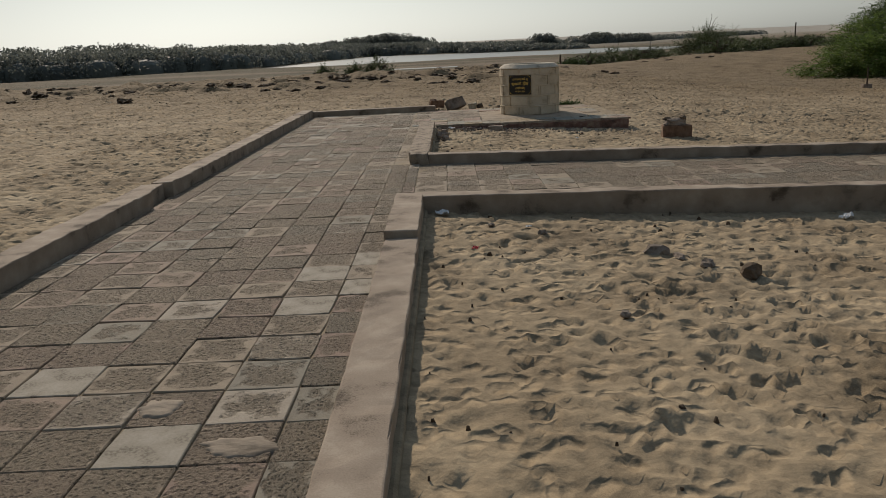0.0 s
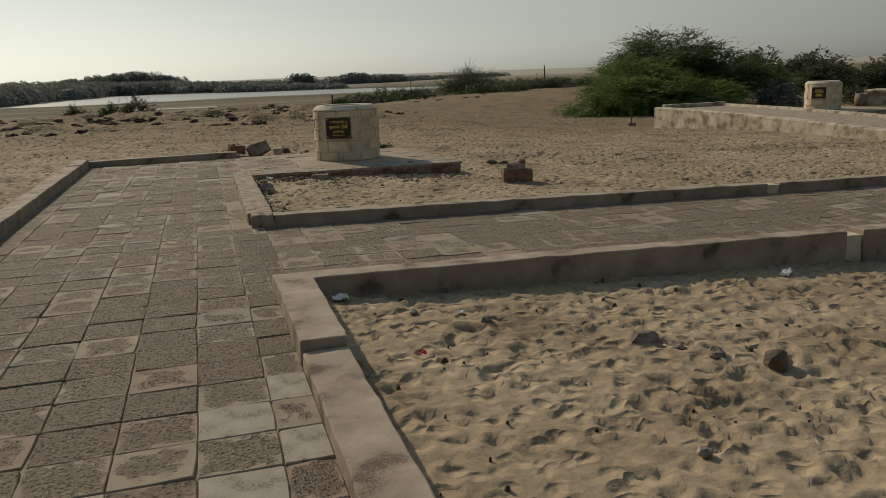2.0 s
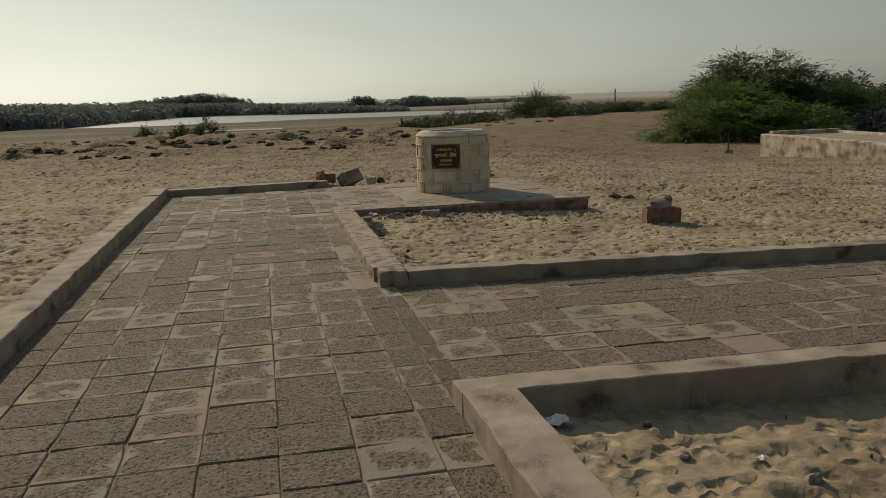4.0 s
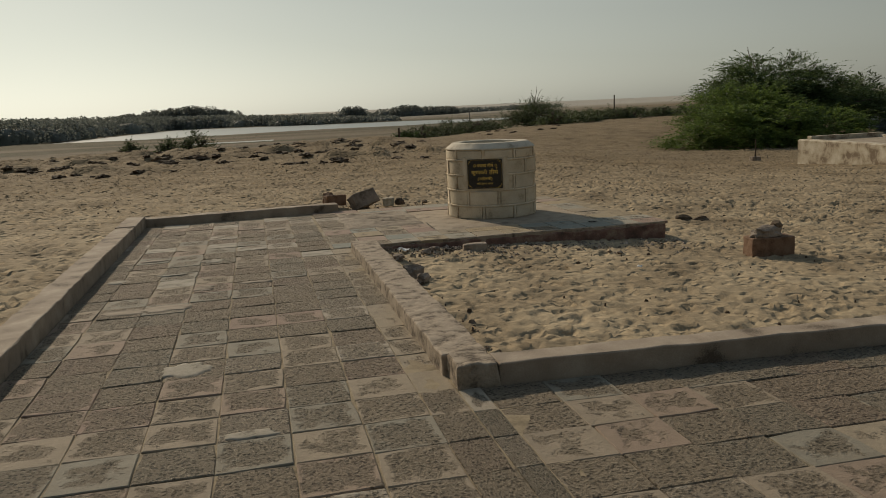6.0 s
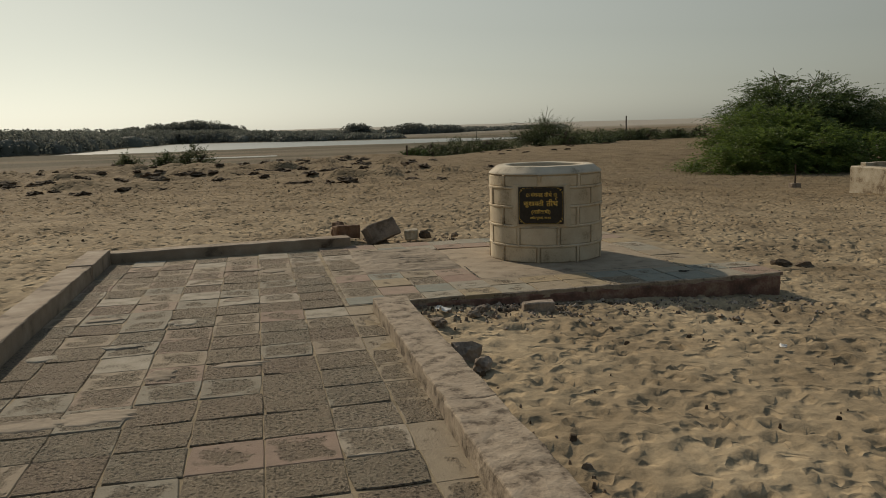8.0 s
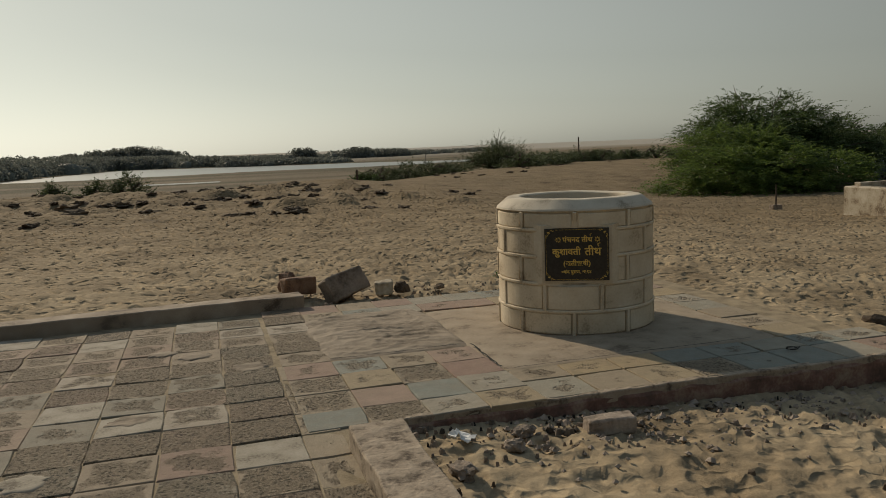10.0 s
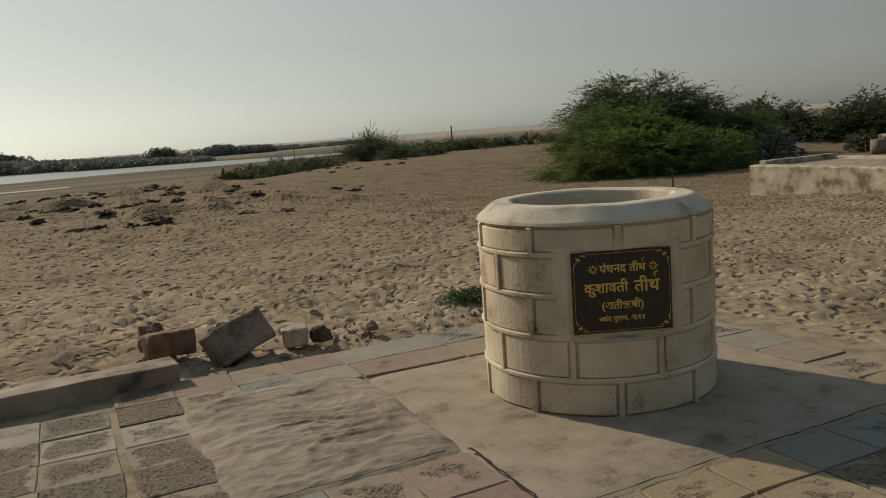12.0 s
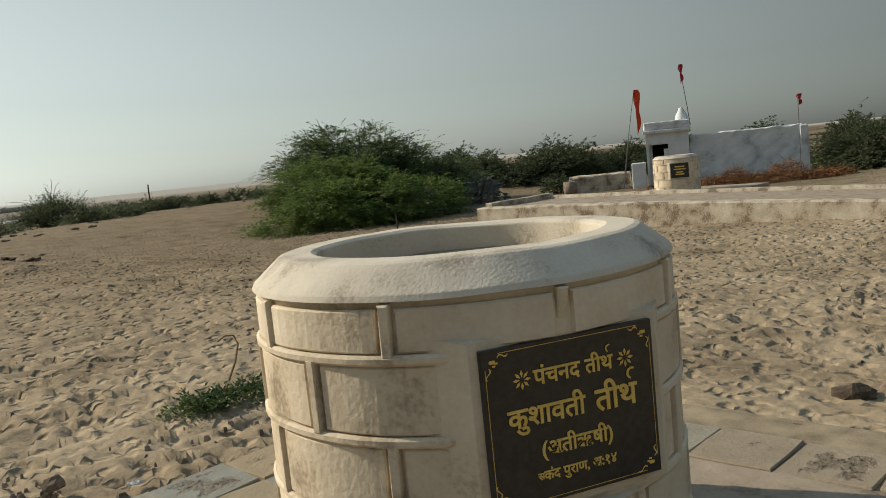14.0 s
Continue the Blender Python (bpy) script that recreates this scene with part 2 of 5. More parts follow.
    speck.inputs["Scale"].default_value, speck.inputs["Detail"].default_value, speck.inputs["Roughness"].default_value = 16.0, 4.0, 0.6
    l.new(geo.outputs["Position"], speck.inputs["Vector"])
    patchy = n.new("ShaderNodeMapRange")
    patchy.inputs["From Min"].default_value, patchy.inputs["From Max"].default_value = 0.32, 0.66
    patchy.inputs["To Min"].default_value, patchy.inputs["To Max"].default_value = 0.80, 1.15
    l.new(speck.outputs["Fac"], patchy.inputs["Value"])
    grains = n.new("ShaderNodeHueSaturation")
    l.new(patchy.outputs[0], grains.inputs["Value"])
    l.new(mx.outputs[0], grains.inputs["Color"])
    back = n.new("ShaderNodeMapRange")                              # browner trampled ground behind the path
    back.inputs["From Min"].default_value, back.inputs["From Max"].default_value = 15.5, 26.0
    back.inputs["To Max"].default_value = 0.90
    l.new(sep.outputs[1], back.inputs["Value"])
    brown = n.new("ShaderNodeMixRGB")
    brown.blend_type = "MULTIPLY"
    brown.inputs[2].default_value = (0.62, 0.58, 0.52, 1)
    l.new(back.outputs[0], brown.inputs[0])
    l.new(grains.outputs[0], brown.inputs[1])
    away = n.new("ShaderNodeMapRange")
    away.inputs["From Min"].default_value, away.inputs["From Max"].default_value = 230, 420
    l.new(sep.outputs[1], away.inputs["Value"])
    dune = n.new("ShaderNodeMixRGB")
    dune.inputs[2].default_value = (0.36, 0.335, 0.285, 1)          # distance haze painted into the dunes over the river
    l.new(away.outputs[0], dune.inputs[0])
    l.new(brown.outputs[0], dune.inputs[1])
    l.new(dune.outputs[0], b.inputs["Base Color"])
    return m


def leaf_material(name, dark, light, through_light=0.25):
    m = material(name, [dark, light], 1.2, 9.0, 0.6, 0, rand=0.35, island=True, spec=0.3)
    b = m.node_tree.nodes["Principled BSDF"]
    b.inputs["Subsurface Weight"].default_value = 0.0
    b.inputs["Transmission Weight"].default_value = 0.0
    n, l = m.node_tree.nodes, m.node_tree.links
    tr = n.new("ShaderNodeBsdfTranslucent")
    l.new(b.inputs["Base Color"].links[0].from_socket, tr.inputs[0])
    ms = n.new("ShaderNodeMixShader")
    ms.inputs[0].default_value = through_light
    l.new(b.outputs[0], ms.inputs[1])
    l.new(tr.outputs[0], ms.inputs[2])
    l.new(ms.outputs[0], n["Material Output"].inputs[0])
    return m


SAND = ground_material()
TILE = tile_material("worn_cement_tile", [(0, (0.28, 0.228, 0.165)), (0.26, (0.27, 0.20, 0.148)), (0.44, (0.23, 0.212, 0.165)), (0.62, (0.30, 0.245, 0.175)), (0.80, (0.258, 0.182, 0.14)), (0.92, (0.36, 0.315, 0.248))], 1.30, 58.0)
TINTS = {
    "p": tile_material("pink_cement_tile", [(0, (0.30, 0.218, 0.168)), (0.5, (0.285, 0.20, 0.155))], 0.66, 46.0),
    "r": tile_material("dull_red_cement_tile", [(0, (0.255, 0.165, 0.13)), (0.5, (0.27, 0.18, 0.142))], 0.58, 46.0),
    "b": tile_material("blue_grey_cement_tile", [(0, (0.225, 0.238, 0.205)), (0.5, (0.21, 0.228, 0.198))], 0.66, 46.0),
    "o": tile_material("ochre_cement_tile", [(0, (0.335, 0.262, 0.158)), (0.5, (0.32, 0.258, 0.165))], 0.66, 46.0),
    "g": tile_material("pale_grey_cement_tile", [(0, (0.305, 0.28, 0.222)), (0.5, (0.285, 0.268, 0.212))], 0.60, 46.0),
    "s": tile_material("sandy_cement_tile", [(0, (0.30, 0.248, 0.175)), (0.5, (0.285, 0.238, 0.172))], 1.02, 46.0),
}
MORTAR = material("sandy_mortar", [(0.15, 0.12, 0.078), (0.25, 0.20, 0.13), (0.32, 0.26, 0.17)], 8, 120, 0.95, 0.5, 0.01)
KERB = material("weathered_cement", [(0.105, 0.082, 0.06), (0.275, 0.22, 0.165), (0.32, 0.26, 0.198), (0.39, 0.325, 0.25)], 5.0, 140, 0.92, 0.35, 0.010, stops=[0.30, 0.43, 0.56, 0.70], detail=12.0)
KERB_OLD = material("eroded_pinkish_cement", [(0.10, 0.078, 0.058), (0.29, 0.235, 0.175), (0.38, 0.315, 0.24)], 11, 60, 0.95, 0.9, 0.016, stops=[0.32, 0.47, 0.68], detail=9.0)
PATCH = material("trowelled_cement", [(0.16, 0.125, 0.09), (0.29, 0.235, 0.17), (0.35, 0.29, 0.215)], 6.0, 60, 0.9, 0.6, 0.010, stops=[0.28, 0.44, 0.70], detail=11.0)
SMEAR = material("smeared_mortar", [(0.12, 0.097, 0.072), (0.255, 0.21, 0.157), (0.325, 0.272, 0.208)], 2.4, 16, 0.92, 0.8, 0.035, stops=[0.30, 0.46, 0.70], detail=7.0, stretch=(1.0, 2.6, 1))
MAROON = material("faded_maroon_plaster", [(0.095, 0.068, 0.055), (0.20, 0.115, 0.09), (0.34, 0.265, 0.20)], 7, 60, 0.92, 0.6, 0.012, stops=[0.3, 0.5, 0.75])
CREAM = material("cream_plaster", [(0.29, 0.225, 0.15), (0.57, 0.475, 0.34), (0.68, 0.595, 0.455)], 5, 70, 0.9, 0.7, 0.008, rand=0.09, stops=[0.26, 0.44, 0.72], detail=9.0)
RIM = material("grey_lime_plaster", [(0.30, 0.255, 0.19), (0.53, 0.47, 0.37), (0.61, 0.55, 0.44)], 7, 120, 0.9, 0.5, 0.008, stops=[0.28, 0.46, 0.72], detail=9.0)
WHITEWASH = material("patchy_limewash", [(0.19, 0.145, 0.10), (0.40, 0.34, 0.25), (0.56, 0.51, 0.41)], 3.4, 30, 0.92, 0.4, 0.01, stops=[0.36, 0.47, 0.7])
WHITE = material("white_limewash", [(0.30, 0.31, 0.30), (0.62, 0.64, 0.63), (0.74, 0.75, 0.73)], 2.2, 25, 0.9, 0.4, 0.01, stops=[0.25, 0.45, 0.7])
GRANITE = material("black_granite", [(0.012, 0.011, 0.010), (0.03, 0.028, 0.026)], 60, 400, 0.28, 0.02, 0.001, spec=0.5)
GOLD = material("gold_paint", [(0.62, 0.41, 0.08), (0.80, 0.56, 0.15)], 30, 200, 0.5, 0, spec=0.4)
STONE = material("grey_brown_stone", [(0.13, 0.105, 0.08), (0.27, 0.22, 0.175), (0.35, 0.29, 0.235)], 8, 60, 0.95, 0.8, 0.015, rand=0.2)
DARKSTONE = material("dark_clod", [(0.06, 0.045, 0.031), (0.17, 0.125, 0.085)], 7, 40, 0.97, 0.9, 0.03, rand=0.3)
BRICK = material("fired_brick", [(0.10, 0.06, 0.04), (0.195, 0.12, 0.078), (0.24, 0.16, 0.11)], 10, 80, 0.93, 0.6, 0.008)
WOOD = material("grey_driftwood", [(0.05, 0.038, 0.028), (0.12, 0.092, 0.068)], 9, 60, 0.9, 0.5, 0.006)
TWIG = material("dry_twig", [(0.15, 0.10, 0.06), (0.27, 0.19, 0.12)], 9, 60, 0.9, 0.3, 0.004)
THORN = material("dry_rust_thorn_brush", [(0.12, 0.055, 0.022), (0.26, 0.125, 0.05)], 5, 30, 0.9, 0, rand=0.3, island=True)
LEAF = leaf_material("feathery_green_leaf", (0.072, 0.110, 0.024), (0.150, 0.215, 0.05), 0.45)
LEAF_DULL = leaf_material("dull_olive_leaf", (0.05, 0.068, 0.03), (0.10, 0.12, 0.055), 0.35)
LEAF_GREY = leaf_material("grey_green_leaf", (0.05, 0.082, 0.026), (0.115, 0.16, 0.055), 0.40)
# far foliage: distance haze is put into this paler grey-green base colour
LEAF_FAR = leaf_material("haze_paled_leaf", (0.14, 0.155, 0.135), (0.185, 0.20, 0.175), 0.4)
LEAF_LOW = leaf_material("low_herb_leaf", (0.05, 0.085, 0.025), (0.10, 0.14, 0.045))
PAPER = material("white_scrap", [(0.6, 0.6, 0.58), (0.75, 0.75, 0.73)], 20, 80, 0.8, 0.2, 0.004)
RED = material("orange_red_cloth", [(0.55, 0.05, 0.02), (0.72, 0.09, 0.03)], 5, 60, 0.8, 0.2, 0.004)
CRIMSON = material("crimson_cloth", [(0.30, 0.02, 0.03), (0.45, 0.04, 0.05)], 5, 60, 0.8, 0.2, 0.004)
METAL = material("dull_steel_pole", [(0.10, 0.10, 0.10), (0.17, 0.165, 0.16)], 12, 80, 0.5, 0.1, 0.002, spec=0.5)
DARK = material("dark_recess", [(0.02, 0.018, 0.016), (0.04, 0.036, 0.03)], 5, 40, 0.95, 0.1)
WATER = material("still_river_water", [(0.15, 0.16, 0.145), (0.20, 0.21, 0.19)], 0.02, 0.3, 0.34, 0.25, 0.3, spec=0.6)


# ---- building helpers ----
def mesh_of(name, verts, faces, mat, smooth=False):
    me = bpy.data.meshes.new(name)
    me.from_pydata(verts, [], faces)
    me.materials.append(mat)
    if smooth:
        me.polygons.foreach_set("use_smooth", [True] * len(me.polygons))
    me.update()
    return me


def finish(bm, name, mat, smooth=False):
    bmesh.ops.recalc_face_normals(bm, faces=bm.faces)
    me = bpy.data.meshes.new(name)
    bm.to_mesh(me)
    bm.free()
    me.materials.append(mat)
    if smooth:
        me.polygons.foreach_set("use_smooth", [True] * len(me.polygons))
    return me


def part(name, me, parent=None, label="", at=None):
    ob = new(name, me)
    if parent is not None:
        ob.parent = parent
    if at is not None:
        ob.matrix_basis = at
    if label:
        ob["label"] = label
    return ob


def thing(name, label, category, at=None, group="", kind="", me=None):
    ob = new(name, me)
    if at is not None:
        ob.matrix_basis = at
    return tagged(ob, label, category, group, kind)


def box(x0, x1, y0, y1, z0, z1, bevel=0.0, segments=2):
    bm = bmesh.new()
    bmesh.ops.create_cube(bm, size=1)
    for v in bm.verts:
        v.co = ((x0 + x1) / 2 + v.co.x * (x1 - x0), (y0 + y1) / 2 + v.co.y * (y1 - y0), (z0 + z1) / 2 + v.co.z * (z1 - z0))
    if bevel:
        bmesh.ops.bevel(bm, geom=bm.edges[:], offset=bevel, segments=segments, affect="EDGES", profile=0.5)
    return bm


def worn_box(x0, x1, y0, y1, z0, z1, step=0.09, wear=0.008, bevel=0.014, seed=0.0, slope=(0.0, 0.0), freq=6.0):
    """A cast block with rounded, uneven edges. slope: rise in z for each metre of x and y."""
    bm = bmesh.new()
    nx, ny, nz = (max(1, min(220, round((b - a) / step))) for a, b in ((x0, x1), (y0, y1), (z0, z1)))
    ax = [x0 + (x1 - x0) * i / nx for i in range(nx + 1)]
    ay = [y0 + (y1 - y0) * i / ny for i in range(ny + 1)]
    az = [z0 + (z1 - z0) * i / nz for i in range(nz + 1)]

    def ends(vals):
        a, b = vals[0], vals[-1]
        k = min(bevel, (b - a) / 3)
        return [a, a + k] + [v for v in vals[1:-1] if a + k < v < b - k] + [b - k, b]

    ax, ay, az = ends(ax), ends(ay), ends(az)
    grid = {}

    def vert(i, j, k):
        if (i, j, k) not in grid:
            p = Vector((ax[i], ay[j], az[k]))
            on = [(i in (0, len(ax) - 1)), (j in (0, len(ay) - 1)), (k in (0, len(az) - 1))]
            if sum(on) >= 2:
                c = [(ax[1] if i == 0 else ax[-2]) if on[0] else p.x, (ay[1] if j == 0 else ay[-2]) if on[1] else p.y, (az[1] if k == 0 else az[-2]) if on[2] else p.z]
                p = p.lerp(Vector(c), 0.34 if sum(on) == 2 else 0.45)
            q = p * freq + Vector((seed * 7.3, seed * 3.1, seed))
            d = noise.noise_vector(q) * wear + noise.noise_vector(q * 4.1) * wear * 0.45
            if sum(on) >= 2:
                chip = max(0.0, noise.noise(q * 0.9) - 0.25)
                d = d - Vector((0, 0, chip * wear * 4))
            p = p + d
            p.z += slope[0] * p.x + slope[1] * p.y
            grid[(i, j, k)] = bm.verts.new(p)
        return grid[(i, j, k)]

    X, Y, Z = len(ax) - 1, len(ay) - 1, len(az) - 1
    for i in range(X):
        for j in range(Y):
            for k in (0, Z):
                bm.faces.new([vert(i, j, k), vert(i + 1, j, k), vert(i + 1, j + 1, k), vert(i, j + 1, k)])
    for i in range(X):
        for k in range(Z):
            for j in (0, Y):
                bm.faces.new([vert(i, j, k), vert(i + 1, j, k), vert(i + 1, j, k + 1), vert(i, j, k + 1)])
    for j in range(Y):
        for k in range(Z):
            for i in (0, X):
                bm.faces.new([vert(i, j, k), vert(i, j + 1, k), vert(i, j + 1, k + 1), vert(i, j, k + 1)])
    return bm


def rock(rx, ry, rz, seed, rough=0.3, sub=2, sharp=1.0):
    """An irregular stone, flat beneath."""
    bm = bmesh.new()
    bmesh.ops.create_icosphere(bm, subdivisions=sub, radius=1)
    for v in bm.verts:
        p = v.co.copy()
        if sharp < 1:                                   # pull towards a block
            m_ = max(abs(p.x), abs(p.y), abs(p.z))
            p = p.lerp(p / m_ * 0.8, 1 - sharp)
        d = 1 + rough * noise.noise(p * 1.6 + Vector((seed * 5.1, seed, 0))) + rough * 0.5 * noise.noise(p * 4 + Vector((0, seed * 3.7, seed)))
        v.co = Vector((p.x * rx * d, p.y * ry * d, max(-0.35, p.z * d) * rz))
    return bm


def tube(points, radii, sides=6):
    bm = bmesh.new()
    rings = []
    for i, p in enumerate(points):
        p = Vector(p)
        t = (Vector(points[min(i + 1, len(points) - 1)]) - Vector(points[max(i - 1, 0)])).normalized()
        a = t.orthogonal().normalized()
        b = t.cross(a)
        rings.append([bm.verts.new(p + (a * math.cos(2 * math.pi * s / sides) + b * math.sin(2 * math.pi * s / sides)) * radii[i]) for s in range(sides)])
    for u, v in zip(rings, rings[1:]):
        for s in range(sides):
            bm.faces.new([u[s], u[(s + 1) % sides], v[(s + 1) % sides], v[s]])
    bm.faces.new(rings[0][::-1])
    bm.faces.new(rings[-1])
    return bm


def lathe(profile, sides=96, wobble=0.0):
    """A closed profile of (radius, z) turned round the z axis."""
    bm = bmesh.new()
    rings = []
    for i, (r, z) in enumerate(profile):
        ring = []
        for s in range(sides):
            a = 2 * math.pi * s / sides
            w = wobble * noise.noise(Vector((math.cos(a) * 2.2, math.sin(a) * 2.2, z * 5))) if r > 0.01 else 0
            ring.append(bm.verts.new(((r + w) * math.cos(a), (r + w) * math.sin(a), z + w * 0.5)))
        rings.append(ring)
    for u, v in zip(rings, rings[1:]):
        for s in range(sides):
            bm.faces.new([u[s], u[(s + 1) % sides], v[(s + 1) % sides], v[s]])
    return bm, rings


# ---- the lie of the land ----
def smooth(a, b, x):
    t = np.clip((x - a) / (b - a), 0, 1)
    return t * t * (3 - 2 * t)


def near_shore(x):
    return 172 + 0.12 * x + 0.5 * np.minimum(x + 12, 0) * (x > -60) - 24 * (x <= -60) + 4 * np.sin(x * 0.13)


def far_shore(x):
    return np.where(x < -22, 262 + 7.0 * (x + 22), 262 - 0.75 * (x + 22)) + 3 * np.sin(x * 0.2)


def value_noise(x, y, size, seed):
    """Smooth noise on arrays, about -1 to 1."""
    rng = np.random.RandomState(seed)
    table = rng.uniform(-1, 1, (256, 256))
    gx, gy = x / size, y / size
    ix, iy = np.floor(gx).astype(int), np.floor(gy).astype(int)
    fx, fy = gx - ix, gy - iy
    fx, fy = fx * fx * (3 - 2 * fx), fy * fy * (3 - 2 * fy)
    t = lambda i, j: table[i % 256, j % 256]
    return (t(ix, iy) * (1 - fx) + t(ix + 1, iy) * fx) * (1 - fy) + (t(ix, iy + 1) * (1 - fx) + t(ix + 1, iy + 1) * fx) * fy


def land(x, y):
    """Height of the ground before footprints."""
    x, y = np.asarray(x, float), np.asarray(y, float)
    left = 0.07 + 0.02 * value_noise(x, y, 3.0, 3)
    bay1 = -0.035 - 0.040 * np.clip(x, 0, 5)
    bay2 = -0.035 - 0.046 * np.clip(x, 0, 5.0)
    back = -0.02 - 0.022 * np.clip(x, -1, 12)
    right = bay1 + (bay2 - bay1) * smooth(7.5, 9.2, y)
    right = right + (back - right) * smooth(15.0, 18.0, y)
    far_right = -0.47
    right = right + (far_right - right) * smooth(4.0, 12.0, x) * (1 - smooth(40, 60, y))
    z = left + (right - left) * smooth(-2.5, 0.2, x)
    z = z + (0.02 - z) * smooth(17, 24, y) * (1 - smooth(2, 9, x))
    z = z - 0.55 * smooth(19, 34, y + 7 * smooth(18, 26, x)) * smooth(8, 15, x) * (1 - smooth(42, 52, y))
    crest = 40 + np.clip((x - 1) * 0.95, -4, 26)
    low = -1.75 + 0.9 * smooth(10, 40, x)
    z = z + (low - z) * smooth(crest, crest + 30, y)
    z = z + (-1.9 - z) * smooth(95, 135, y)
    z = z + 0.10 * value_noise(x, y, 9.0, 5) * smooth(18, 34, y) + 0.15 * value_noise(x, y, 40, 6) * smooth(60, 120, y)
    z = z + 0.26 * np.clip(value_noise(x, y, 1.3, 31) + 0.5 * value_noise(x, y, 0.6, 32) - 0.25, 0, 1) * smooth(25, 29, y) * (1 - smooth(42, 48, y)) * (1 - smooth(3, 9, x))
    ns, fs = near_shore(x), far_shore(x)
    wet = smooth(-9, 5, y - ns) * smooth(-9, 5, fs - y)
    dry = np.where(y > 120, np.maximum(z, -1.93), z)
    z = dry * (1 - wet) - 3.0 * wet * (y > 100) + dry * wet * (y <= 100)
    z = z + 3.6 * smooth(420, 1000, y) * (0.6 + 0.4 * value_noise(x, y, 300, 8)) * (1 - wet) + 0.8 * smooth(40, 130, x) * smooth(120, 220, y)
    return z


PAVED = ((-2.5, -0.02, -6, 16.75), (-0.1, 30, 6.78, 9.42), (0.0, 3.26, 13.76, 16.55))


def tread(x, y, size, seed, depth):
    """Overlapping hollows with pushed-up lips, as feet leave them in dry sand; one to a cell of the given size."""
    rng = np.random.RandomState(seed)
    tab = rng.uniform(0, 1, (6, 128, 128))
    ix, iy = np.floor(x / size).astype(int), np.floor(y / size).astype(int)
    out = np.zeros(x.shape)
    for di in (-1, 0, 1):
        for dj in (-1, 0, 1):
            jx, jy, ang, wide, deep, thin = (t[(ix + di) % 128, (iy + dj) % 128] for t in tab)
            dx, dy = x - (ix + di + jx) * size, y - (iy + dj + jy) * size
            c, s_ = np.cos(ang * 3.1416), np.sin(ang * 3.1416)
            ra = size * (0.26 + 0.26 * wide)
            u, v = (dx * c + dy * s_) / ra, (-dx * s_ + dy * c) / (ra * (0.55 + 0.4 * thin))
            d = np.sqrt(u * u + v * v)
            out += depth * (0.3 + deep) * (-np.clip(1 - d * d, 0, 1) ** 0.8 + 0.62 * np.exp(-((d - 1.12) / 0.24) ** 2) * (0.6 + 0.4 * u / (d + 0.1)))
    return out


def build_ground():
    def axis(stops):
        """Grid lines with the spacing given at each stop, eased between them."""
        out = [stops[0][0]]
        while out[-1] < stops[-1][0]:
            out.append(out[-1] + float(np.exp(np.interp(out[-1], [a for a, _ in stops], [math.log(b) for _, b in stops]))))
        return np.array(out)

    xs = axis(((-1500, 150), (-300, 18), (-60, 2.0), (-24, 0.4), (-12, 0.12), (-5, 0.06), (-2.6, 0.045), (-0.2, 0.029), (4.4, 0.029), (9, 0.05), (14, 0.085), (22, 0.16), (30, 0.4), (60, 1.2), (300, 16), (2200, 150)))
    ys = axis(((-400, 60), (-20, 2.0), (-2, 0.15), (0.8, 0.032), (6.8, 0.029), (9.4, 0.032), (13.7, 0.036), (19, 0.062), (28, 0.10), (40, 0.17), (50, 0.5), (130, 1.6), (330, 7), (3500, 220)))
    X, Y = np.meshgrid(xs, ys, indexing="ij")
    Z = land(X, Y)
    Z += 0.014 * value_noise(X, Y, 0.75, 11) + 0.008 * value_noise(X, Y, 0.23, 12)
    i0, i1 = np.searchsorted(xs, (-16, 26))
    j0, j1 = np.searchsorted(ys, (-0.5, 46))
    x, y = X[i0:i1, j0:j1], Y[i0:i1, j0:j1]
    warp = 0.05 * value_noise(x, y, 0.31, 14)
    deep = (0.75 + 0.35 * value_noise(x, y, 1.9, 15)) 
    Z[i0:i1, j0:j1] += deep * (tread(x + warp, y - warp, 0.235, 21, 0.029) + tread(x - warp, y + warp, 0.135, 22, 0.025) + tread(x + 2 * warp, y + warp, 0.085, 23, 0.011)) + 0.004 * value_noise(x, y, 0.07, 16)
    for x0, x1, y0, y1 in PAVED:
        inside = (X > x0) & (X < x1) & (Y > y0) & (Y < y1)
        Z = np.where(inside, np.minimum(Z, -0.10 - 0.018 * np.clip(X, 0, 30)) - 0.05, Z)
    inside = (X > 14.12) & (X < 16.5) & (Y > 6) & (Y < 25.9)
    Z = np.where(inside, np.minimum(Z, -0.55), Z)
    nx, ny = len(xs), len(ys)
    co = np.stack([X.ravel(), Y.ravel(), Z.ravel()], 1)
    idx = np.arange(nx * ny).reshape(nx, ny)
    quads = np.stack([idx[:-1, :-1], idx[1:, :-1], idx[1:, 1:], idx[:-1, 1:]], -1).reshape(-1, 4)
    me = bpy.data.meshes.new("ground")
    me.vertices.add(len(co))
    me.vertices.foreach_set("co", co.ravel())
    me.loops.add(quads.size)
    me.loops.foreach_set("vertex_index", quads.ravel())
    me.polygons.add(len(quads))
    me.polygons.foreach_set("loop_start", np.arange(0, quads.size, 4))
    me.polygons.foreach_set("use_smooth", np.ones(len(quads), bool))
    me.materials.append(SAND)
    me.update(calc_edges=True)
    return me


def ground_z(x, y):
    return float(land(x, y))


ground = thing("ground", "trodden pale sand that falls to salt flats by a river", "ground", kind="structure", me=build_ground())
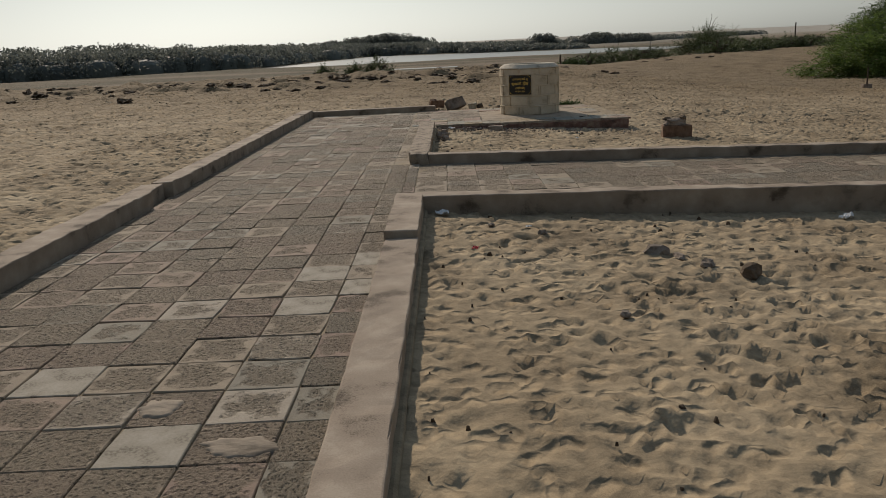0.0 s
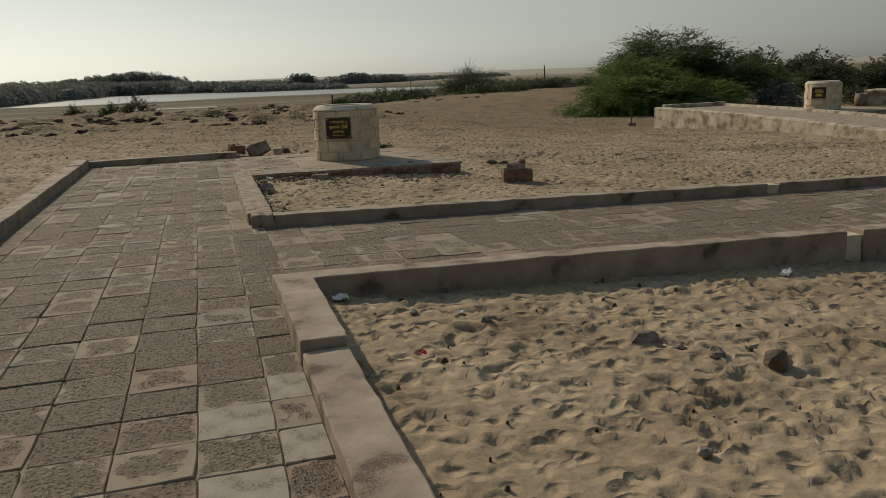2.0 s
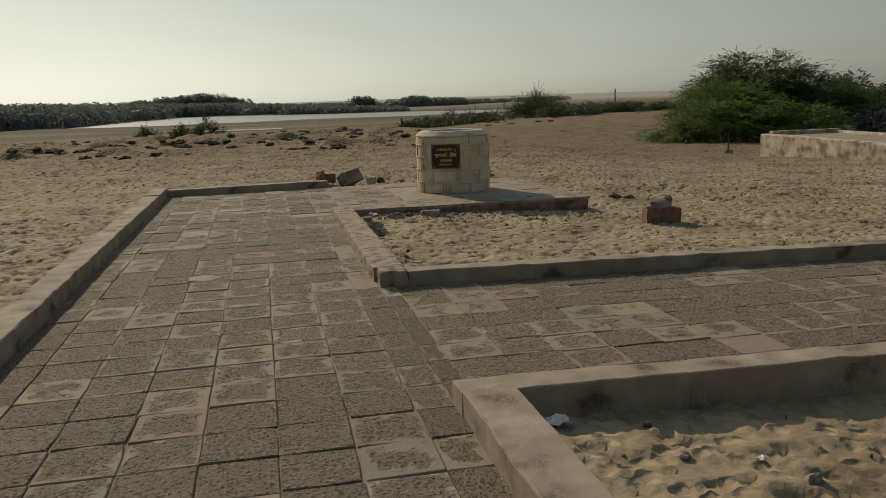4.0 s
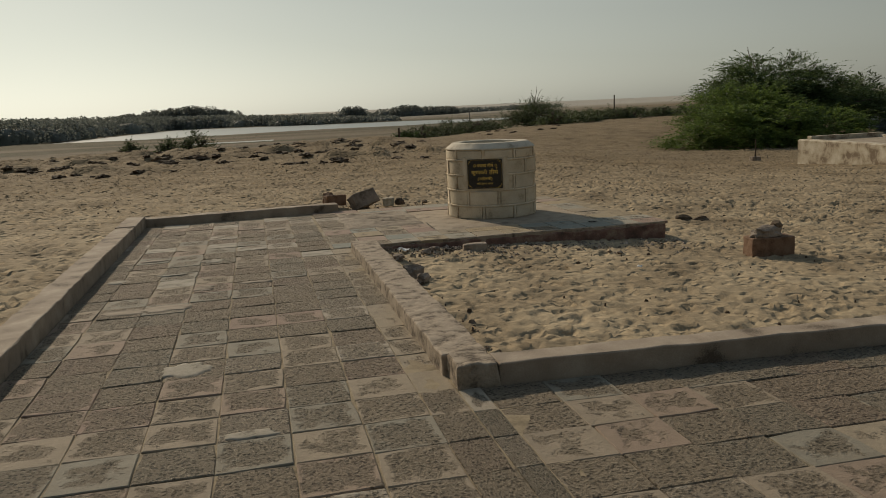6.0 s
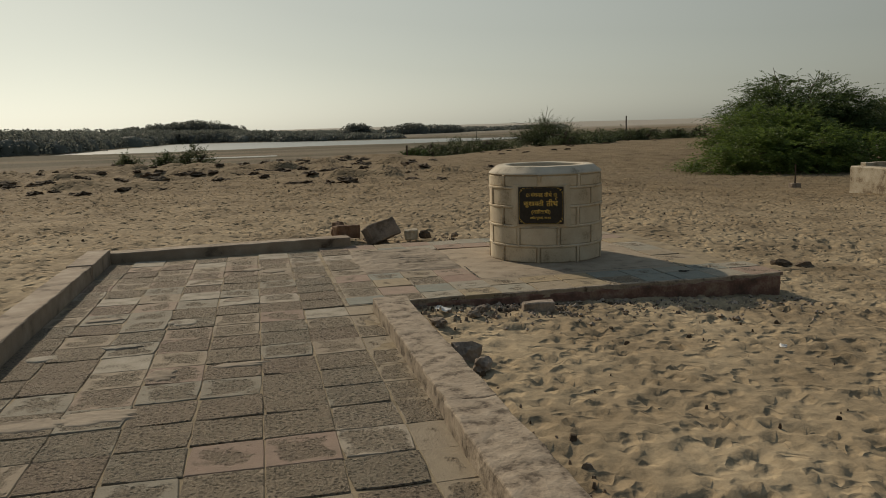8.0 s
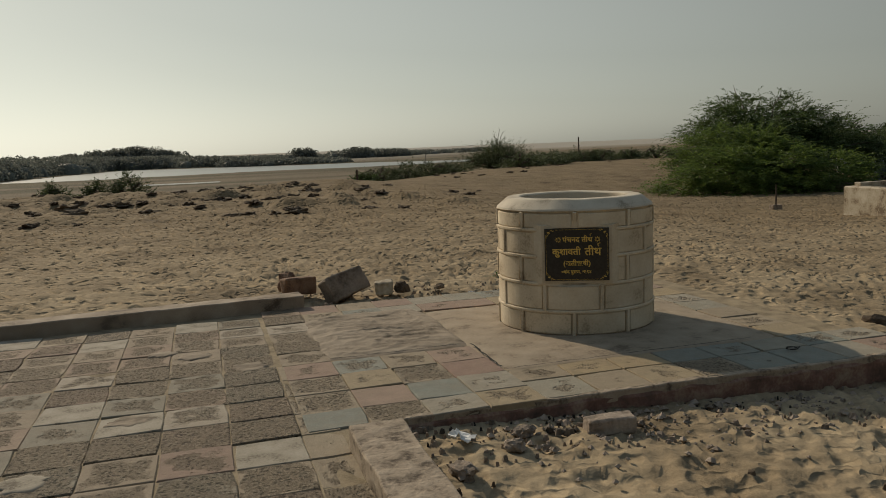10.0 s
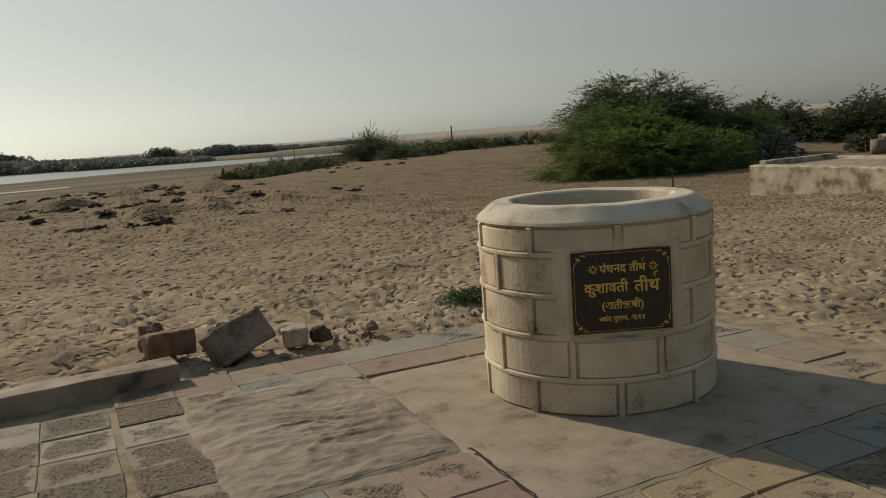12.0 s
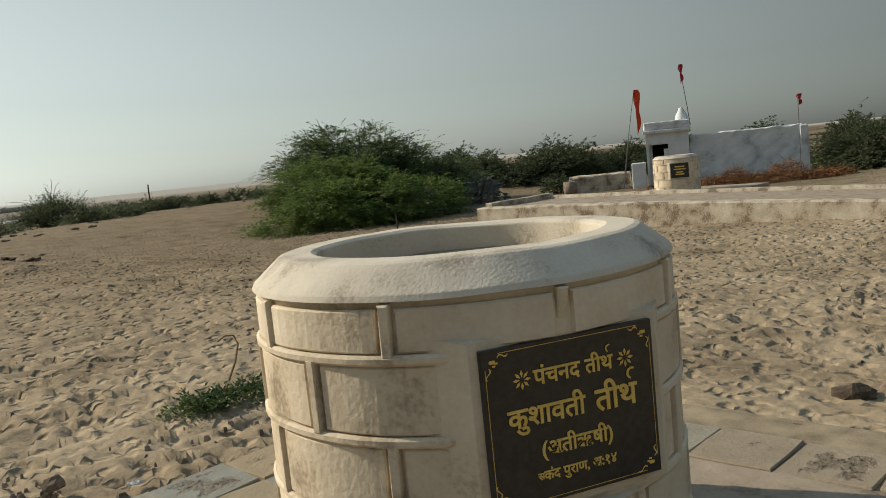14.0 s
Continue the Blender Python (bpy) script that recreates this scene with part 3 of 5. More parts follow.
water = thing("water", "still pale river beyond the sand", "river", kind="structure",
              me=mesh_of("water", [(-320, 100, -2.02), (420, 100, -2.02), (420, 330, -2.02), (-320, 330, -2.02)], [(0, 1, 2, 3)], WATER))


# ---- kerbs ----
DROP = -0.018                                  # fall of the cross path for each metre of x
PATH_L, PATH_R = -2.39, -0.14                  # inner faces of the main path's kerbs
KERB_A0, KERB_A1 = -0.14, 0.09


def kerb(name, x0, x1, y0, y1, z0, z1, label, mat=KERB, wear=0.008, seed=0.0, slope=(0.0, 0.0), turn=0.0, step=0.09):
    cx, cy = (x0 + x1) / 2, (y0 + y1) / 2
    me = finish(worn_box(x0 - cx, x1 - cx, y0 - cy, y1 - cy, z0, z1, step, wear, 0.008, seed, slope), name, mat)
    return thing(name, label, "kerb", pose(cx, cy, slope[0] * cx, 0, 0, turn), "kerbs of the paths", "structure", me)


kerb("kerb", KERB_A0, KERB_A1, -3.0, 5.385, -0.30, 0.070, "long low grey cement kerb beside the tiled path", seed=1)
kerb("kerb", KERB_A0 - 0.005, KERB_A1, 5.40, 6.715, -0.30, 0.122, "raised grey cement kerb block with a crisp end", seed=2)
kerb("kerb", KERB_A0 - 0.01, 4.27, 6.72, 6.90, -0.45, 0.110, "long grey cement kerb with flaking plaster above the sand", seed=3, slope=(DROP, 0), step=0.11)
kerb("kerb", 4.27, 4.43, 6.735, 6.89, -0.45, 0.075, "pale yellowish cement block set in a kerb gap", mat=CREAM, seed=4, slope=(DROP, 0))
kerb("kerb", 4.43, 14.0, 6.72, 6.90, -0.6, 0.110, "long grey cement kerb running off along the path", seed=5, slope=(DROP, 0), step=0.16)
kerb("kerb", 0.075, 5.54, 9.31, 9.475, -0.40, 0.112, "long grey cement kerb with a shaded face", seed=6, slope=(DROP, 0), step=0.11)
kerb("kerb", 5.54, 5.70, 9.32, 9.465, -0.40, 0.095, "pale yellowish cement block set in a kerb gap", mat=CREAM, seed=7, slope=(DROP, 0))
kerb("kerb", 5.70, 14.0, 9.31, 9.475, -0.6, 0.112, "long grey cement kerb running off along the path", seed=8, slope=(DROP, 0), step=0.16)
kerb("kerb", -0.13, 0.07, 9.30, 9.53, -0.25, 0.118, "broken cement corner block at the kerb's end", mat=KERB_OLD, wear=0.015, seed=9, step=0.05)
kerb("kerb", KERB_A0 - 0.02, 0.085, 9.535, 11.15, -0.25, 0.105, "eroded pinkish cement kerb with crumbling edges", mat=KERB_OLD, wear=0.009, seed=10, step=0.06)
kerb("kerb", KERB_A0 - 0.01, 0.09, 11.17, 13.45, -0.25, 0.095, "eroded pinkish cement kerb with crumbling edges", mat=KERB_OLD, wear=0.009, seed=11, step=0.06)
kerb("kerb", PATH_L - 0.24, PATH_L - 0.01, -3.0, 7.36, -0.20, 0.140, "long grey cement kerb half drowned in sand", seed=12, step=0.1)
kerb("kerb", PATH_L - 0.29, PATH_L - 0.075, 7.40, 7.86, -0.20, 0.125, "short loose grey cement kerb block", seed=13, turn=2.0)
kerb("kerb", PATH_L - 0.21, PATH_L, 7.90, 15.55, -0.20, 0.135, "long grey cement kerb half drowned in sand", seed=14, step=0.1)
kerb("kerb", PATH_L - 0.22, PATH_L, 15.57, 16.52, -0.20, 0.140, "grey cement kerb block at the corner of the path", seed=15)
kerb("kerb", PATH_L - 0.02, 0.06, 16.62, 16.82, -0.20, 0.105, "grey cement kerb closing the end of the path", seed=16, turn=5.0)

# ---- path beds ----
main_path = thing("main_path", "sandy mortar bed of a worn tiled path", "path", kind="structure",
                  me=finish(worn_box(PATH_L - 0.05, 0.12, -3.0, 16.75, -0.20, -0.009, 0.2, 0.003), "main_path", MORTAR))
cross_path = thing("cross_path", "sandy mortar bed of a side path running off", "path", kind="structure",
                   me=finish(worn_box(0.0, 20.0, 6.85, 9.36, -0.30, -0.012, 0.3, 0.003, slope=(DROP, 0)), "cross_path", MORTAR))
platform = thing("platform", "low cement platform with a faded maroon edge", "platform", kind="structure",
                 me=finish(worn_box(0.08, 3.31, 13.70, 16.62, -0.45, -0.016, 0.07, 0.014, 0.02, 21), "platform", MAROON))


# ---- the well ----
def arc_slab(r0, r1, a0, a1, z0, z1, steps=5, bevel=0.006, wob=0.0, seed=0.0):
    """A slab bent round the z axis, with its outer edges taken off."""
    bm = bmesh.new()
    cols = []
    k = bevel / r1
    for i in range(steps + 1):
        a = a0 + (a1 - a0) * i / steps
        ae = min(max(a, a0 + k), a1 - k)
        w = wob * noise.noise(Vector((a * 3, z0 * 9, seed)))
        ring = [(r0, a, z0), (r1 - bevel + w, a, z0), (r1 + w, ae, z0 + bevel), (r1 + w, ae, z1 - bevel), (r1 - bevel + w, a, z1), (r0, a, z1)]
        cols.append([bm.verts.new((r * math.cos(t), r * math.sin(t), z)) for r, t, z in ring])
    for u, v in zip(cols, cols[1:]):
        for s in range(6):
            bm.faces.new([u[s], u[(s + 1) % 6], v[(s + 1) % 6], v[s]])
    bm.faces.new(cols[0])
    bm.faces.new(cols[-1][::-1])
    return bm


def text_mesh(words, wide, mat):
    """Lettering of the built-in font, as a mesh of a given width about its middle."""
    c = bpy.data.curves.new("lettering", "FONT")
    c.body, c.size, c.extrude, c.offset = words, 1.0, 0.012, 0.020
    ob = bpy.data.objects.new("lettering", c)
    scene.collection.objects.link(ob)
    bpy.context.view_layer.update()
    me = bpy.data.meshes.new_from_object(ob.evaluated_get(bpy.context.evaluated_depsgraph_get()))
    bpy.data.objects.remove(ob)
    xs = [v.co.x for v in me.vertices]
    k, mid = wide / (max(xs) - min(xs)), (max(xs) + min(xs)) / 2
    for v in me.vertices:
        v.co = Vector(((v.co.x - mid) * k, (v.co.y - 0.34) * k, v.co.z * 0.09))
    me.materials.clear()
    me.materials.append(mat)
    return me


def plaque_bed_mesh():
    """Flat face that runs out into the round wall."""
    bm = bmesh.new()
    front = [bm.verts.new((x, y, -0.006)) for x, y in ((-0.226, -0.190), (0.226, -0.190), (0.226, 0.188), (-0.226, 0.188))]
    back = [bm.verts.new((x, y, -0.10)) for x, y in ((-0.31, -0.215), (0.31, -0.215), (0.31, 0.20), (-0.31, 0.20))]
    bm.faces.new(front)
    for i in range(4):
        bm.faces.new([front[i], back[i], back[(i + 1) % 4], front[(i + 1) % 4]])
    bm.faces.new(back[::-1])
    return bm


R_WELL, H_WELL = 0.539, 0.82
PLAQUE_ANGLE = math.atan2(-0.522, -0.25) + radians(1.6)


FLAT = R_WELL - 0.026                                 # how far out the flattened face lies


def flattened(bm):
    """The face behind the plaque pressed flat."""
    n_ = Vector((math.cos(PLAQUE_ANGLE), math.sin(PLAQUE_ANGLE), 0))
    for v in bm.verts:
        out = v.co.dot(n_)
        if out > FLAT and 0.335 < v.co.z < 0.715:
            v.co -= n_ * (out - FLAT)
    return bm


def build_well(label, far=False):
    well = thing("well", label, "well", group="small round wells")
    prof = [(R_WELL - 0.012, -0.05), (R_WELL - 0.012, H_WELL), (R_WELL + 0.004, H_WELL + 0.004), (R_WELL - 0.002, H_WELL + 0.016), (0.468, 0.893), (0.455, 0.897), (0.385, 0.897), (0.372, 0.890), (0.362, 0.76)]
    dense = []
    for (r0, z0), (r1, z1) in zip(prof, prof[1:]):
        dense += [(r0 + (r1 - r0) * t, z0 + (z1 - z0) * t) for t in (0, 0.05, 0.95)]
    dense.append(prof[-1])
    body, rings = lathe([(R_WELL - 0.012, -0.05 + (H_WELL + 0.05) * k / 18) for k in range(19)] + dense[4:6], 96, 0.004)
    flattened(body)
    part("body", finish(body, "body", CREAM, True), well)
    top, _ = lathe(dense[5:], 96, 0.008)
    rim = part("rim", finish(top, "rim", RIM, True), well, "chamfered grey plaster rim")
    fill, _ = lathe([(0.37, 0.822), (0.25, 0.814), (0.12, 0.812), (0.004, 0.814)], 48, 0.006)
    part("infill", finish(fill, "infill", MORTAR, True), well, "brown sandy fill inside the mouth")
    levels = (0.0, 0.163, 0.345, 0.525, 0.70, H_WELL)
    count = 9
    for c in range(5):
        z0, z1 = levels[c], levels[c + 1]
        turn = PLAQUE_ANGLE + radians(17 if c % 2 else (-2.5 if c < 4 else -1.2))
        for i in range(count):
            a = turn + 2 * math.pi * i / count
            gap = 0.020 / R_WELL
            part("panel", finish(flattened(arc_slab(R_WELL - 0.03, R_WELL + 0.001, a + gap, a + 2 * math.pi / count - gap, z0 + 0.014, z1 - 0.012, 9, 0.005, 0.005, c * 11 + i)), "panel", CREAM), well)
            part("joint", finish(flattened(arc_slab(R_WELL - 0.03, R_WELL + 0.009, a - 0.013 / R_WELL, a + 0.013 / R_WELL, z0 + 0.006, z1 - 0.002, 1, 0.004)), "joint", CREAM), well)
        if c:
            part("band", finish(flattened(arc_slab(R_WELL - 0.03, R_WELL + 0.009, 0, 2 * math.pi, z0 - 0.011, z0 + 0.012, 72, 0.006, 0.003, c)), "band", CREAM), well)
    # plaque on a flat plaster bed
    n_, z_ = Vector((math.cos(PLAQUE_ANGLE), math.sin(PLAQUE_ANGLE), 0)), Vector((0, 0, 1))
    side = z_.cross(n_)
    m = Matrix.Translation(n_ * (FLAT + 0.010) + Vector((0, 0, 0.542))) @ Matrix((side, z_, n_)).transposed().to_4x4()
    bed = part("plaque_bed", finish(plaque_bed_mesh(), "plaque_bed", CREAM), well, "flat plaster bed behind the plaque", m)
    plaque = part("plaque", finish(box(-0.206, 0.206, -0.171, 0.171, -0.012, 0.006, 0.002), "plaque", GRANITE), well, "polished black granite plaque with gold lettering", m)
    if far:
        for y, w in ((0.09, 0.22), (0.03, 0.28), (-0.04, 0.16), (-0.09, 0.2)):
            part("lettering", finish(box(-w / 2, w / 2, y - 0.014, y + 0.014, 0.006, 0.0075), "lettering", GOLD), plaque)
        return well
    for word, wide, x, y in PLAQUE_TEXT:
        part("lettering", text_mesh(word, wide, GOLD), plaque, "", Matrix.Translation((x, y, 0.0075)))
    tail = bmesh.new()
    tail.faces.new([tail.verts.new((x, y, 0.0085)) for x, y in ((-0.0315, -0.064), (-0.0285, -0.0605), (-0.041, -0.072), (-0.0435, -0.0705))])
    part("letter_hook", finish(tail, "letter_hook", GOLD), plaque)
    for x, y, r in REPHS:
        hook = bmesh.new()
        prev = None
        for k in range(9):
            t = radians(250 - 190 * k / 8)
            wd = r * (0.16 + 0.10 * math.sin(math.pi * k / 8))
            cur = [hook.verts.new((x + (r + s_) * math.cos(t), y + (r + s_) * math.sin(t), 0.0085)) for s_ in (-wd, wd)]
            if prev:
                hook.faces.new((prev[0], cur[0], cur[1], prev[1]))
            prev = cur
        part("letter_hook", finish(hook, "letter_hook", GOLD), plaque)
    line = bmesh.new()
    w, h, b = 0.198, 0.163, 0.0013
    for x0, x1, y0, y1 in ((-w + .03, w - .03, h - b, h), (-w + .03, w - .03, -h, -h + b), (-w, -w + b, -h + .03, h - .03), (w - b, w, -h + .03, h - .03)):
        vs = [line.verts.new(p) for p in ((x0, y0, 0.007), (x1, y0, 0.007), (x1, y1, 0.007), (x0, y1, 0.007))]
        line.faces.new(vs)
    part("border", finish(line, "border", GOLD), plaque)
    for sx in (-1, 1):
        for sy in (-1, 1):
            orn = bmesh.new()
            cx, cy = sx * (w - 0.017), sy * (h - 0.017)
            for (dx, dy, r) in ((0, 0, .0075), (-.8, -.3, .004), (-.3, -.8, .004)):
                c0 = Vector((cx + sx * dx * 0.011, cy + sy * dy * 0.011, 0.0074))
                ring = [orn.verts.new(c0 + Vector((r * math.cos(t), r * (0.75 + .25 * math.cos(2 * t)) * math.sin(t), 0))) for t in [k * math.pi / 5 for k in range(10)]]
                orn.faces.new(ring)
            for (ax, ay, bx, by) in ((-0.012, 0.008, -0.036, 0.013), (0.008, -0.012, 0.013, -0.036)):
                prev = None
                for k in range(9):
                    t = k / 8
                    p = Vector((cx + sx * (ax + (bx - ax) * t), cy + sy * (ay + (by - ay) * t), 0.0074)) + Vector((sx * (ay - by) * -0.0, 0, 0)) + Vector((0.004 * math.sin(t * 6) * (ax > 0), 0.004 * math.sin(t * 6) * (ax < 0), 0))
                    q = Vector((0.0017 * (ax > 0), 0.0017 * (ax < 0), 0))
                    cur = (orn.verts.new(p - q), orn.verts.new(p + q))
                    if prev:
                        orn.faces.new((prev[0], cur[0], cur[1], prev[1]))
                    prev = cur
            part("corner_ornament", finish(orn, "corner_ornament", GOLD), plaque)
    for x, y, r in ((-0.118, 0.098, 0.0215), (0.132, 0.098, 0.0215)):
        star = bmesh.new()
        for k in range(8):
            t = k * math.pi / 4
            d, e = Vector((math.cos(t), math.sin(t), 0)), Vector((-math.sin(t), math.cos(t), 0))
            o = Vector((x, y, 0.0075))
            pts = [o + d * r * 0.22, o + d * r * 0.62 + e * r * 0.16, o + d * r, o + d * r * 0.62 - e * r * 0.16]
            star.faces.new([star.verts.new(p) for p in pts])
        part("flower_mark", finish(star, "flower_mark", GOLD), plaque)
    return well


PLAQUE_TEXT = [("पंचनद", 0.112, -0.036, 0.098), ("तीथ", 0.070, 0.066, 0.098), ("कुशावती", 0.185, -0.066, 0.020), ("तीथ", 0.108, 0.103, 0.020),
               ("(अतीऋषी)", 0.172, 0.0, -0.056), ("स", 0.016, -0.093, -0.112), ("कंद पुराण, अ:१४", 0.178, 0.002, -0.112)]
REPHS = [(0.093, 0.126, 0.0075), (0.146, 0.062, 0.0115)]
WELL_AT = (1.832, 15.338)
well = build_well("round cream plaster well with raised joints and a black plaque")
well.matrix_basis = pose(*WELL_AT, 0.0)

# ---- terrace with the second well ----
def terrace_top(y):
    return -0.02 - 0.0029 * max(0.0, 26 - y) ** 1.9


def build_terrace():
    bm = bmesh.new()
    ys = [26.0 - i * 0.5 for i in range(34)]
    prev = None
    for i, y in enumerate(ys):
        t = terrace_top(y)
        w = lambda k, a: a * noise.noise(Vector((y * 1.3, k * 9.0, 2)))
        sec = [(14.0 + w(1, .02), -0.75), (14.0 + w(2, .03), t - 0.03), (14.03 + w(3, .02), t + w(4, .012)), (14.30, t + w(5, .01)), (14.33, t - 0.05), (16.42, t - 0.05), (16.45, t + 0.02 + w(6, .012)), (16.66, t + 0.02 + w(7, .012)), (16.68, -0.75)]
        cur = [bm.verts.new((x, y, z)) for x, z in sec]
        if prev:
            for s in range(8):
                bm.faces.new([prev[s], cur[s], cur[s + 1], prev[s + 1]])
        else:
            bm.faces.new(cur[::-1])
        prev = cur
    bm.faces.new(prev)
    return finish(bm, "terrace", WHITEWASH)


terrace = thing("terrace", "raised walkway with patchy limewashed plaster sides", "terrace", kind="structure", me=build_terrace())
floor_rows = [26.0 - i * 0.5 for i in range(34)]
part("terrace_floor", mesh_of("terrace_floor", [(x, y, terrace_top(y) - 0.044) for y in floor_rows for x in (14.335, 16.415)], [(2 * i, 2 * i + 1, 2 * i + 3, 2 * i + 2) for i in range(33)], PATCH), terrace, "brown worn cement floor")
thing("kerb", "low white kerb on the raised walkway", "kerb", pose(0, 0, 0), "kerbs of the paths", "structure",
      finish(worn_box(14.25, 16.6, 25.75, 25.95, -0.1, 0.06, 0.2, 0.012), "kerb", WHITEWASH))
well2 = build_well("far round cream well with a black plaque on the terrace", True)
well2.matrix_basis = pose(18.5, 23.45, -0.22, 0, 0, -30)
thing("well_slab", "grey cement slab under the far well", "slab", kind="structure", me=finish(worn_box(16.70, 20.2, 21.9, 25.0, -0.7, -0.215, 0.2, 0.01, 0.02, 88), "well_slab", PATCH))


# ---- cement patches on the platform ----
def patch_mesh(cx, cy, rx, ry, power, z, wave, seed, mat, name, edge=0.08, lift=0.010, ridge=0.0, N=56, M=18):
    """A poured layer with an uneven outline and a trowelled top."""
    verts, faces = [], []
    for j in range(M + 1):
        k = j / M
        for i in range(N):
            a = 2 * math.pi * i / N
            c, s = math.cos(a), math.sin(a)
            e = (abs(c) ** power + abs(s) ** power) ** (-1 / power)
            w = 1 + edge * noise.noise(Vector((c * 2.6, s * 2.6, seed))) + edge * 0.22 * noise.noise(Vector((c * 7, s * 7, seed + 4)))
            x, y = c * e * rx * k * w, s * e * ry * k * w
            h = wave * (noise.noise(Vector((x * 3 + seed, y * 7, 0))) + 0.5 * noise.noise(Vector((x * 9, y * 16 + seed, 3))))
            bend = y * 9 + 2.2 * noise.noise(Vector((x * 2.2, y * 2.2, seed + 7)))
            h += ridge * (1 - min(1.0, 2.2 * abs(noise.noise(Vector((x * 3.2, bend, 5)))))) ** 3 + 0.5 * ridge * (1 - min(1.0, 2.5 * abs(noise.noise(Vector((x * 9, bend * 2.1, 8)))))) ** 2
            verts.append((cx + x, cy + y, z + h * (1 - k ** 6) + lift * (1 - k ** 10) - 0.012 * k ** 16))
    for j in range(M):
        for i in range(N):
            faces.append((j * N + i, j * N + (i + 1) % N, (j + 1) * N + (i + 1) % N, (j + 1) * N + i))
    return mesh_of(name, verts, faces, mat, True)


part("platform_top", finish(worn_box(0.10, 3.29, 13.73, 16.60, -0.03, -0.008, 0.2, 0.003), "platform_top", MORTAR), platform)
thing("cement_apron", "smooth trowelled cement apron round the well", "cement", kind="structure", me=patch_mesh(1.83, 15.22, 0.955, 0.93, 16, 0.000, 0.004, 2, PATCH, "cement_apron", 0.012, 0.008, 0.003, 120, 50))
thing("mortar_patch", "rough wavy mortar smeared over old tiles", "cement", kind="structure", me=patch_mesh(0.44, 15.62, 0.47, 0.70, 12, 0.003, 0.004, 6, SMEAR, "mortar_patch", 0.05, 0.006, 0.011, 140, 60))


def crack(points, wide, seed):
    """A dark open joint that wanders along a line."""
    bm = bmesh.new()
    r = random.Random(seed)
    prev = None
    for (x0, y0), (x1, y1) in zip(points, points[1:]):
        n_ = max(3, int(math.dist((x0, y0), (x1, y1)) / 0.05))
        dx, dy = (x1 - x0) / math.dist((x0, y0), (x1, y1)), (y1 - y0) / math.dist((x0, y0), (x1, y1))
        for k in range(n_):
            t = k / n_
            j, w = r.uniform(-0.008, 0.008), wide * r.uniform(0.25, 1.0)
            x, y = x0 + (x1 - x0) * t - dy * j, y0 + (y1 - y0) * t + dx * j
            cur = (bm.verts.new((x - dy * w, y + dx * w, 0.0135)), bm.verts.new((x + dy * w, y - dx * w, 0.0135)))
            if prev:
                bm.faces.new((prev[0], cur[0], cur[1], prev[1]))
            prev = cur
    return finish(bm, "crack", DARK)


part("broken_edge", finish(worn_box(0.14, 3.305, 13.705, 13.755, -0.06, 0.003, 0.04, 0.007, 0.007, 17), "broken_edge", KERB_OLD), platform, "pale crumbling cement edge")
part("crack", crack([(0.905, 14.93), (0.89, 14.6), (0.885, 14.29)], 0.010, 1), platform, "dark open joint")
part("crack", crack([(0.885, 14.29), (1.3, 14.30), (1.56, 14.31), (2.03, 14.31), (2.6, 14.33)], 0.005, 2), platform, "dark open joint")
part("crack", crack([(0.0, 14.94), (0.4, 14.93), (0.86, 14.96)], 0.007, 3), platform, "dark open joint")
for x, y, r_ in ((2.57, 13.99, 0.035),):
    loop = [(r_ * math.cos(t), r_ * 0.8 * math.sin(t), 0.004) for t in [k * 0.55 for k in range(11)]] + [(r_ * 1.8, 0.01, 0.004)]
    thing("wire_loop", "small rusty wire loop lying on cement", "wire", pose(x, y, 0.014), me=finish(tube(loop, [0.004] * len(loop), 5), "wire_loop", DARK))

# ---- small things on the ground ----
def lay(me, name, label, category, x, y, dz=0.0, rz=0.0, group="", z=None, rx=0.0, ry=0.0):
    return thing(name, label, category, pose(x, y, (ground_z(x, y) if z is None else z) + dz, rx, ry, rz), group, me=me)


lay(finish(worn_box(-0.195, 0.195, -0.085, 0.085, -0.03, 0.19, 0.05, 0.012, 0.015, 31), "broken_block", STONE), "broken_block", "large broken cement block tilted beside the kerb", "rubble", 0.50, 17.12, 0.02, 24, "rubble by the path's end", 0.0, -22, -14)
lay(finish(worn_box(-0.15, 0.13, -0.07, 0.07, -0.05, 0.10, 0.045, 0.022, 0.014, 35), "rubble_stone", BRICK), "rubble_stone", "reddish brown lump of broken brickwork in sand", "rubble", 0.10, 17.30, 0.05, 15, "rubble by the path's end", 0.02)
lay(finish(rock(0.11, 0.08, 0.12, 8, 0.4, 3, 0.6), "rubble_stone", BRICK), "rubble_stone", "dark red-brown broken lump in the sand", "rubble", 0.02, 17.52, 0.05, 60, "rubble by the path's end", 0.02)
lay(finish(worn_box(-0.08, 0.08, -0.06, 0.06, -0.02, 0.10, 0.04, 0.014, 0.012, 33), "rubble_stone", WHITEWASH), "rubble_stone", "pale plastered rubble lump beside the tiles", "rubble", 0.83, 17.16, 0.0, -10, "rubble by the path's end", 0.0)
lay(finish(rock(0.075, 0.06, 0.075, 12, 0.45, 3, 0.8), "rubble_stone", DARKSTONE), "rubble_stone", "dark stone lump beside the tiles", "rubble", 0.98, 17.10, 0.02, 30, "rubble by the path's end", 0.0)
lay(finish(rock(0.07, 0.06, 0.07, 14, 0.3, 2, 0.6), "rubble_stone", STONE), "rubble_stone", "small grey rubble lump in the sand", "rubble", 0.38, 17.45, 0.02, 70, "rubble by the path's end", 0.03)
